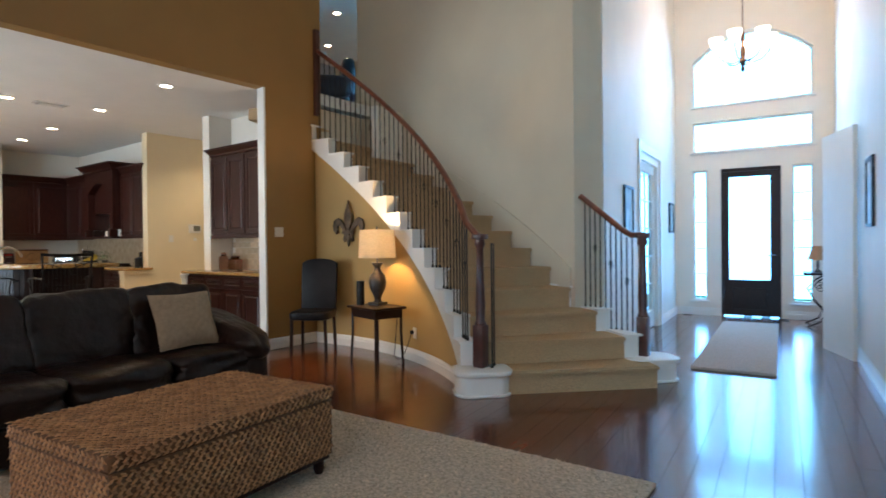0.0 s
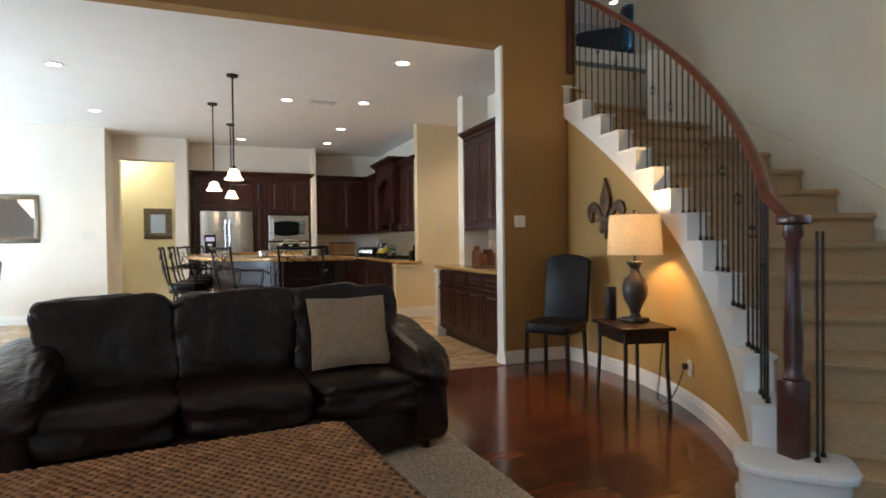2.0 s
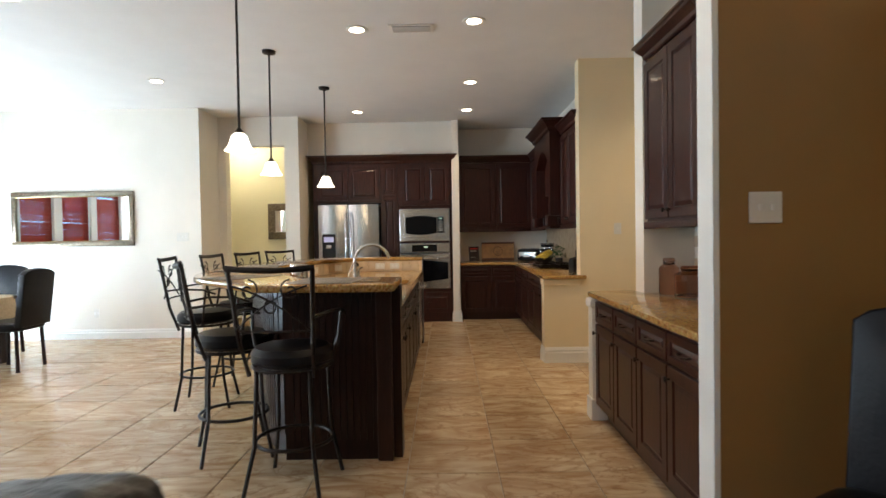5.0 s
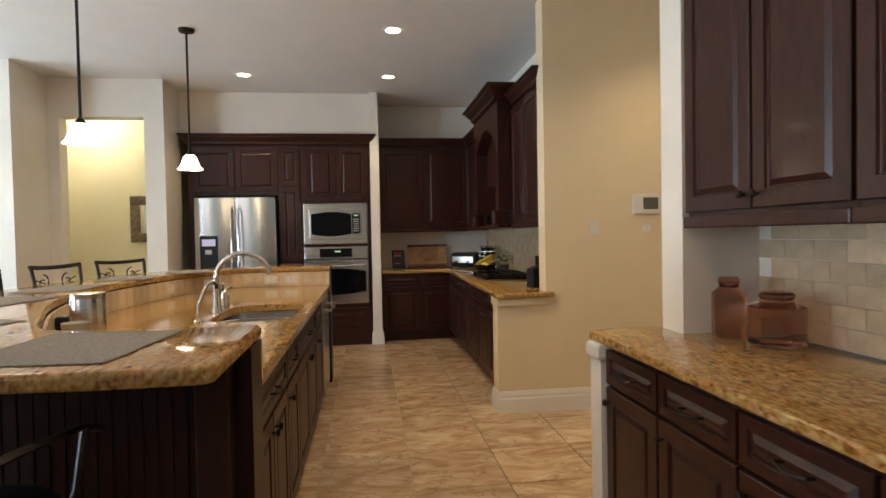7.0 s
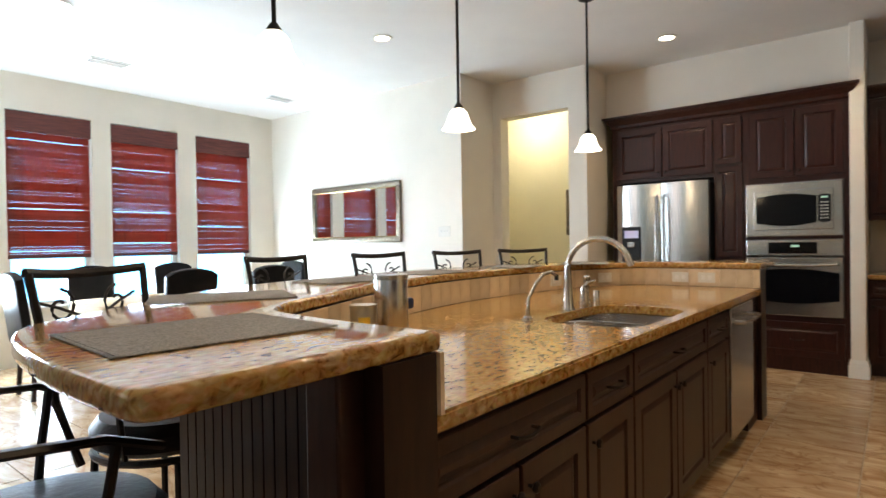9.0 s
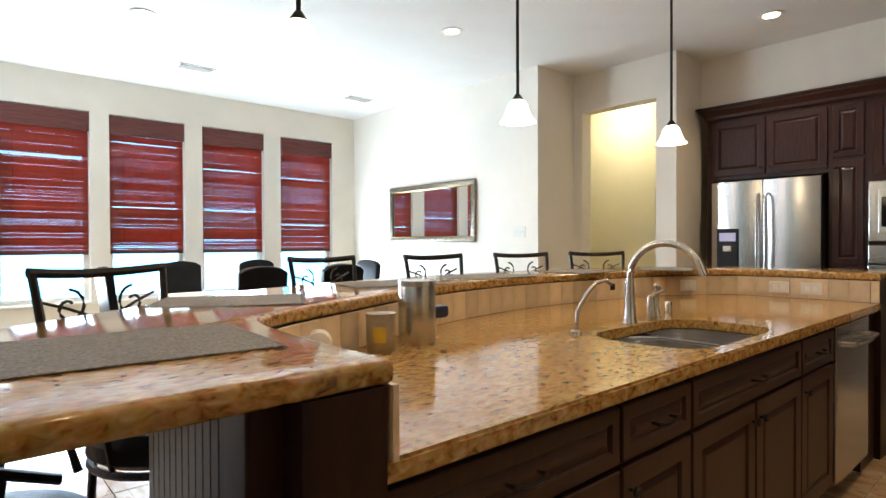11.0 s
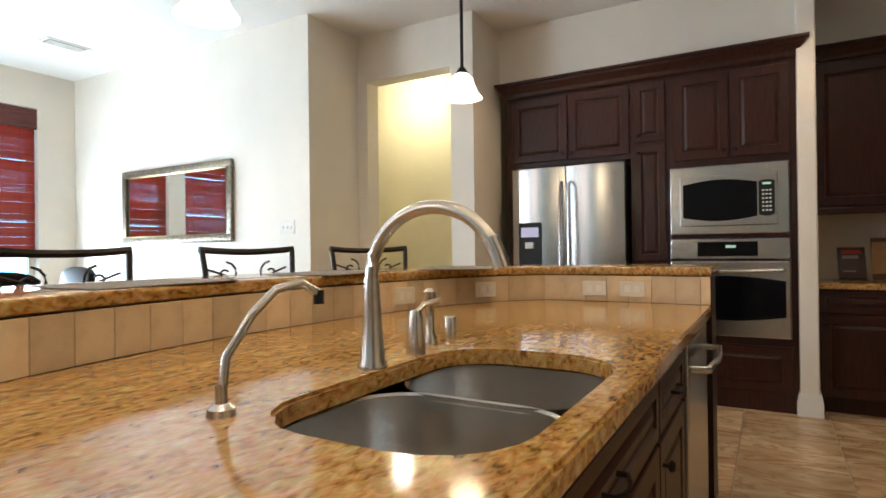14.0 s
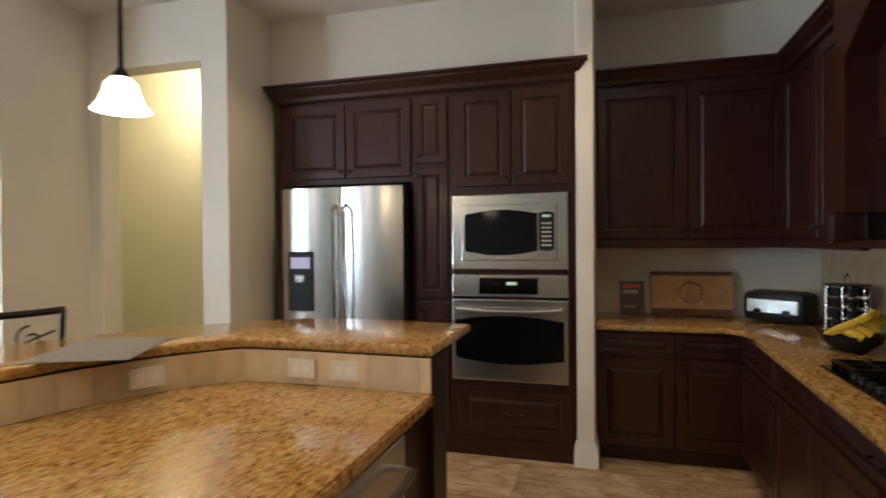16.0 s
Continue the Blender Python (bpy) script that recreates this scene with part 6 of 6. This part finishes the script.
for a0, a1, z0, z1, bars in ((0.27, 0.49, 0.25, 2.42, 4), (1.70, 1.98, 0.25, 2.42, 4), (0.27, 1.98, 2.72, 3.22, 0), (0.27, 1.98, 3.48, 4.22, 0)):
    w = tagged(new("window_%d" % win_n), "white framed foyer window full of daylight", "window", "foyer windows", "structure")
    w.matrix_basis = FM
    win_n += 1
    fb = bmesh.new()
    s = 0.03
    for a in ((a0, a0 + s, z0, z1), (a1 - s, a1, z0, z1), (a0 + s, a1 - s, z0, z0 + s)) + (((a0 + s, a1 - s, z1 - s, z1),) if z1 != 4.22 else ()):
        bx(fb, a[0], a[1], DB + 0.06, DB + 0.11, a[2], a[3])
    for j in range(bars):
        z = z0 + (z1 - z0) * (j + 1) / (bars + 1)
        bx(fb, a0 + s, a1 - s, DB + 0.075, DB + 0.095, z - 0.008, z + 0.008)
    if z1 == 4.22:
        for j in (1, 2):
            a = a0 + (a1 - a0) * j / 3
            bx(fb, a - 0.008, a + 0.008, DB + 0.075, DB + 0.095, z0, 4.55)
        tube([(a0 + (a1 - a0) * i / 20, DB + 0.085, 4.20 + 0.42 * (1 - (2 * i / 20 - 1) ** 2)) for i in range(21)], 0.022, 6, fb)
    part("window_frame", fb, TRIM, w)
    part("window_sill", box(a0 - 0.04, a1 + 0.04, DB - 0.05, DB, z0 - 0.03, z0, bevel=0.006), TRIM, w)
runner = tagged(put("runner", prism(lobe(0, 0, 0.72, 3.6, 0.02), 0.0, 0.03, 0.008), RUNNERMAT, FM @ pose(1.155, 2.22, 0)), "beige shag runner on the foyer floor", "rug")
# french door in the left wall
fd = tagged(new("door_2"), "white french door with glass panes", "door", "", "structure")
fd.matrix_basis = FM @ pose(0, 2.02 - 2.55 * 1.1, 0) @ Matrix.Diagonal((1.0, 1.1, 1.0, 1.0))
fb = bmesh.new()
for b0, b1, z0, z1 in ((2.55, 2.65, 0, 2.42), (3.65, 3.75, 0, 2.42), (2.65, 3.65, 2.32, 2.42), (2.65, 2.75, 0.02, 2.32), (3.55, 3.65, 0.02, 2.32), (2.75, 3.55, 0.02, 0.25), (2.75, 3.55, 2.2, 2.32)):
    bx(fb, -0.14 if b0 in (2.55,) or b1 == 3.75 or z1 == 2.42 else -0.10, 0.0 if b0 == 2.55 or b1 == 3.75 or z1 == 2.42 else -0.05, b0, b1, z0, z1)
for j in range(1, 5):
    z = 0.25 + 1.95 * j / 5
    bx(fb, -0.09, -0.06, 2.75, 3.55, z - 0.01, z + 0.01)
bx(fb, -0.09, -0.06, 3.14, 3.16, 0.25, 2.2)
part("door_frame", fb, TRIM, fd)
cs_ = bmesh.new()
for b0, b1, z0, z1 in ((2.46, 2.55, 0, 2.42), (3.75, 3.84, 0, 2.42), (2.44, 3.86, 2.42, 2.54)):
    bx(cs_, 0.002, 0.025, b0, b1, z0, z1)
part("casing", cs_, TRIM, fd)
pn = part("pane", box(-0.078, -0.072, 2.75, 3.55, 0.25, 2.2), PANE, fd)
pn.visible_shadow = False
struct("wall_study", turned(box(-3.2, -3.1, 0.6, 5.0, 0, H), FM), WHITEWALL, "pale wall of the room behind the french door", "wall")


def picture(m, w, h, label):
    p = thing("framed_picture", label, "picture", m, "foyer pictures")
    b = bmesh.new()
    for a in ((-w / 2, w / 2, h / 2 - 0.03, h / 2), (-w / 2, w / 2, -h / 2, -h / 2 + 0.03), (-w / 2, -w / 2 + 0.03, -h / 2 + 0.03, h / 2 - 0.03), (w / 2 - 0.03, w / 2, -h / 2 + 0.03, h / 2 - 0.03)):
        bx(b, a[0], a[1], -0.025, 0, a[2], a[3])
    part("frame", b, BLACKPLASTIC, p, "black frame")
    part("print", box(-w / 2 + 0.03, w / 2 - 0.03, -0.012, -0.002, -h / 2 + 0.03, h / 2 - 0.03), ARTMAT, p, "faded grey print")


picture(FM @ face_of(0.002, 1.35, 1.62, 1, 0), 0.45, 0.55, "black framed picture on the foyer wall")
picture(FM @ face_of(0.002, 4.35, 1.62, 1, 0), 0.40, 0.48, "small dark framed picture near the door")
picture(FM @ face_of(FW - 0.002, 0.80, 1.66, -1, 0), 0.45, 0.62, "black framed picture opposite the stair")
# white door standing open against the right wall
od_ = tagged(new("door_3"), "white panelled door standing open", "door", "", "structure")
od_.matrix_basis = FM @ pose(FW - 0.03, 1.56, 0, 0, 0, 107)
part("leaf", turned(panel_door(0.76, 2.40, 0.04), pose(0, 0, 0)), TRIM, od_)
part("door_handle", tube([(0.70, 0.0, 1.0), (0.70, -0.05, 1.0), (0.60, -0.055, 1.0)], 0.011, 8), IRON, od_, "", True)
ctb = thing("console_table", "wrought iron console table with dark top", "table", FM @ pose(1.98, 4.30, 0))
part("top", box(-0.16, 0.20, -0.30, 0.30, 0.74, 0.77, bevel=0.006), ESPRESSO, ctb)
for s in (-0.26, 0.26):
    part("leg", tube([(0.16, s, 0.74), (0.02, s, 0.66), (-0.10, s, 0.52), (-0.02, s, 0.36), (0.10, s, 0.22), (0.04, s, 0.08), (-0.12, s, 0.0)], 0.012, 6), IRON, ctb, "scrolled iron leg", True)
    part("scroll", tube([(0.05 + 0.07 * (1 - i / 16) * math.cos(i * 0.6), s, 0.55 + 0.07 * (1 - i / 16) * math.sin(i * 0.6)) for i in range(15)], 0.007, 6), IRON, ctb, "", True)
part("shelf_bar", tube([(0.10, -0.26, 0.22), (0.10, 0.26, 0.22)], 0.010, 6), IRON, ctb)
cl = thing("console_lamp", "small dark lamp with a tan shade", "lamp", FM @ pose(2.0, 4.25, 0.77))
part("base", lathe([(0.05, 0), (0.045, 0.02), (0.015, 0.05), (0.02, 0.12), (0.01, 0.20)], segs=18), URN, cl, "", True)
part("shade", lathe([(0.13, 0.18), (0.07, 0.38)], segs=24, cap=False), mat("tan_shade", (0.5, 0.27, 0.14), 0.8), cl, "", True)
chd = thing("chandelier", "dark chandelier with frosted glass cups", "chandelier", FM @ pose(1.12, 3.1, 3.66))
part("rod", tube([(0, 0, 0.1), (0, 0, HI - 3.66)], 0.008, 8), BRONZE, chd, "", True)
part("hub", lathe([(0.01, -0.16), (0.03, -0.13), (0.02, -0.08), (0.05, -0.02), (0.03, 0.05), (0.045, 0.12), (0.02, 0.20), (0.035, 0.30), (0.012, 0.42)], segs=18), BRONZE, chd, "", True)
for a in range(6):
    q = 2 * math.pi * a / 6 + 0.3
    cq, sq = math.cos(q), math.sin(q)
    arm_ = part("arm", tube([(rr * cq, rr * sq, zz) for rr, zz in ((0.03, 0.0), (0.12, -0.04), (0.24, 0.0), (0.32, 0.10), (0.33, 0.18))], 0.009, 6), BRONZE, chd, "", True)
    part("glass_cup", lathe([(0.03, 0.18), (0.06, 0.20), (0.078, 0.25), (0.088, 0.31)], 0.33 * cq, 0.33 * sq, 18, cap=False), FROST, arm_, "lit frosted glass cup", True)
lamp("chandelier_lamp", "POINT", FM @ pose(1.12, 3.1, 3.95), 60, (1.0, 0.66, 0.42), radius=0.2)
ac = thing("armchair", "dark blue armchair on the upstairs landing", "armchair", pose(-6.75, 7.25, 3.42, 0, 0, -40))
NAVY = mat("navy_leather", (0.012, 0.013, 0.022), 0.4, scale=8, vary=0.3)
part("seat", soft(0.75, 0.75, 0.30, 0, 0, 0.32, 5), NAVY, ac, "", True)
part("backrest", soft(0.75, 0.24, 0.75, 0, 0.34, 0.60, 4), NAVY, ac, "", True)
for s in (-1, 1):
    part("armrest", soft(0.20, 0.75, 0.36, s * 0.40, 0, 0.42, 4), NAVY, ac, "", True)
for sx in (-0.3, 0.3):
    for sy in (-0.3, 0.3):
        part("foot", lathe([(0.025, 0), (0.03, 0.2)], sx, sy, 10), ESPRESSO, ac, "", True)

# daylight beyond the openings: glowing sheets, the front one tinted for blue floor reflections
SKYGLOW = glow("outdoor_glow", (0.15, 0.56, 1.0), 8.0)
bdp = struct("backdrop", turned(box(-9, 11, 12.0, 12.1, -0.3, 9.0), FM), glow("blue_outdoor_glow", (0.09, 0.47, 1.0), 11.0), "glowing sheet standing in for bright outdoors", "backdrop")
struct("backdrop.001", box(-16, 6, -9.1, -9.0, -0.3, 6.0), SKYGLOW, "glowing sheet standing in for bright outdoors", "backdrop")
# yellow lit hall and upstairs lamps
lamp("hall_lamp", "POINT", pose(-12.0, 0.4, 2.85), 27, (1.0, 0.90, 0.66), radius=0.08)
for x, y in ((-7.08, 7.78), (-8.5, 8.8)):
    c = thing("downlight", "lit recessed upstairs downlight", "ceiling light", pose(x, y, 5.446), "upstairs downlights")
    part("trim_ring", lathe([(0.062, -0.004), (0.095, -0.006), (0.098, 0.0), (0.07, 0.003)], segs=28, cap=False), TRIM, c, "", True)
    part("lens", lathe([(0.07, -0.001), (0.07, 0.002)], segs=24), BULB, c, "lit lens")
    lamp("upper_lamp", "SPOT", look((x, y, 5.42), (x, y, 0)), 30, WARM, spot=120, radius=0.05)
struct("wall_cook_end", box(-12.46, -8.93, 5.46, 5.497, 0.90, 1.42), SPLASH, "pale stone splash behind the cooktop", "wall")

# ---- pieces of floors and splash, last ----


def clip_poly(poly, inside, cross):
    out = []
    for i, p in enumerate(poly):
        q = poly[(i + 1) % len(poly)]
        if inside(p):
            out.append(p)
        if inside(p) != inside(q):
            out.append(cross(p, q))
    return out


fl_k = bpy.data.objects["floor_kitchen"]
TS = 0.508
tile_mesh = None
rest = bmesh.new()
kk = 0
ix = 0
x = XB - 0.004
while x > -12.5:
    xa = max(x - TS, -12.5)
    y = -3.58 + (0 if ix % 2 else 0)
    while y < 8.3:
        near = y > 1.4 and y < 5.2 and kk < 300
        if near and x - xa > TS - 0.01:
            if tile_mesh is None:
                b = prism([(0.003, 0.003), (TS - 0.003, 0.003), (TS - 0.003, TS - 0.003), (0.003, TS - 0.003)], -0.008, 0.0, 0.002)
                o = put("tile", b, TILE)
                tile_mesh = o.data
            else:
                o = new("tile", tile_mesh)
            o.parent = fl_k
            o.location = (xa, y, 0)
            kk += 1
        elif x - xa > 0.05:
            bx(rest, xa + 0.003, x - 0.003, y + 0.003, y + TS - 0.003, -0.008, 0.0)
        y += TS
    x -= TS
    ix += 1
rt = tagged(put("tiles", rest, TILE), "tan stone floor tiles", kind="stuff")
rt.parent = fl_k
struct("threshold", box(XB - 0.004, XB + 0.05, -3.0, 4.76, -0.008, 0.006, bevel=0.002), RAILWOOD, "wooden threshold strip at the tiles", "trim")

fl_w = bpy.data.objects["floor"]
PW = 0.127
rest = bmesh.new()
kk = 0
q = random.Random(4)
inv = FM.inverted()
for c in range(-46, 48):
    b0 = -10.0 - q.uniform(0, 1.2)
    while b0 < 6.0:
        ln = q.choice((0.6, 0.9, 1.2, 1.5))
        corners = [FM @ Vector((a, b, 0)) for a, b in ((c * PW + 0.0012, b0 + 0.0012), ((c + 1) * PW - 0.0012, b0 + 0.0012), ((c + 1) * PW - 0.0012, b0 + ln - 0.0012), (c * PW + 0.0012, b0 + ln - 0.0012))]
        b0 += ln
        poly = [(p.x, p.y) for p in corners]
        for ins, crs in ((lambda p: p[0] > XB + 0.05, lambda p, r: (XB + 0.05, p[1] + (r[1] - p[1]) * (XB + 0.05 - p[0]) / (r[0] - p[0]))), (lambda p: p[1] > -3.1, lambda p, r: (p[0] + (r[0] - p[0]) * (-3.1 - p[1]) / (r[1] - p[1]), -3.1))):
            poly = clip_poly(poly, ins, crs) if poly else poly
        if len(poly) < 3:
            continue
        mx, my = sum(p[0] for p in poly) / len(poly), sum(p[1] for p in poly) / len(poly)
        if mx > 3.8 or my > 11.2:
            continue
        if my > 3.4 and my < 9.5 and mx < 1.2 and kk < 300:
            o = put("plank", prism(poly, -0.008, 0.0), PLANK)
            o.parent = fl_w
            kk += 1
        else:
            prism_rest = poly
            v = [rest.verts.new((*p, 0.0)) for p in poly]
            lo = [rest.verts.new((*p, -0.008)) for p in poly]
            rest.faces.new(v)
            for i in range(len(v)):
                rest.faces.new((lo[i], lo[(i + 1) % len(v)], v[(i + 1) % len(v)], v[i]))
rp = tagged(put("planks", rest, PLANK), "reddish hardwood planks", kind="stuff")
rp.parent = fl_w

nb = bpy.data.objects["wall_nook_back"]
tile_mesh = None
for r in range(6):
    for c in range(12):
        xx = -6.89 + c * 0.152 + (0.076 if r % 2 else 0)
        if xx > -5.36:
            continue
        if tile_mesh is None:
            o = put("splash_tile", box(0.001, 0.151, -0.008, 0.0, 0.001, 0.077), SPLASH)
            tile_mesh = o.data
        else:
            o = new("splash_tile", tile_mesh)
        o.parent = nb
        o.location = (xx, 5.499, 0.902 + r * 0.078)
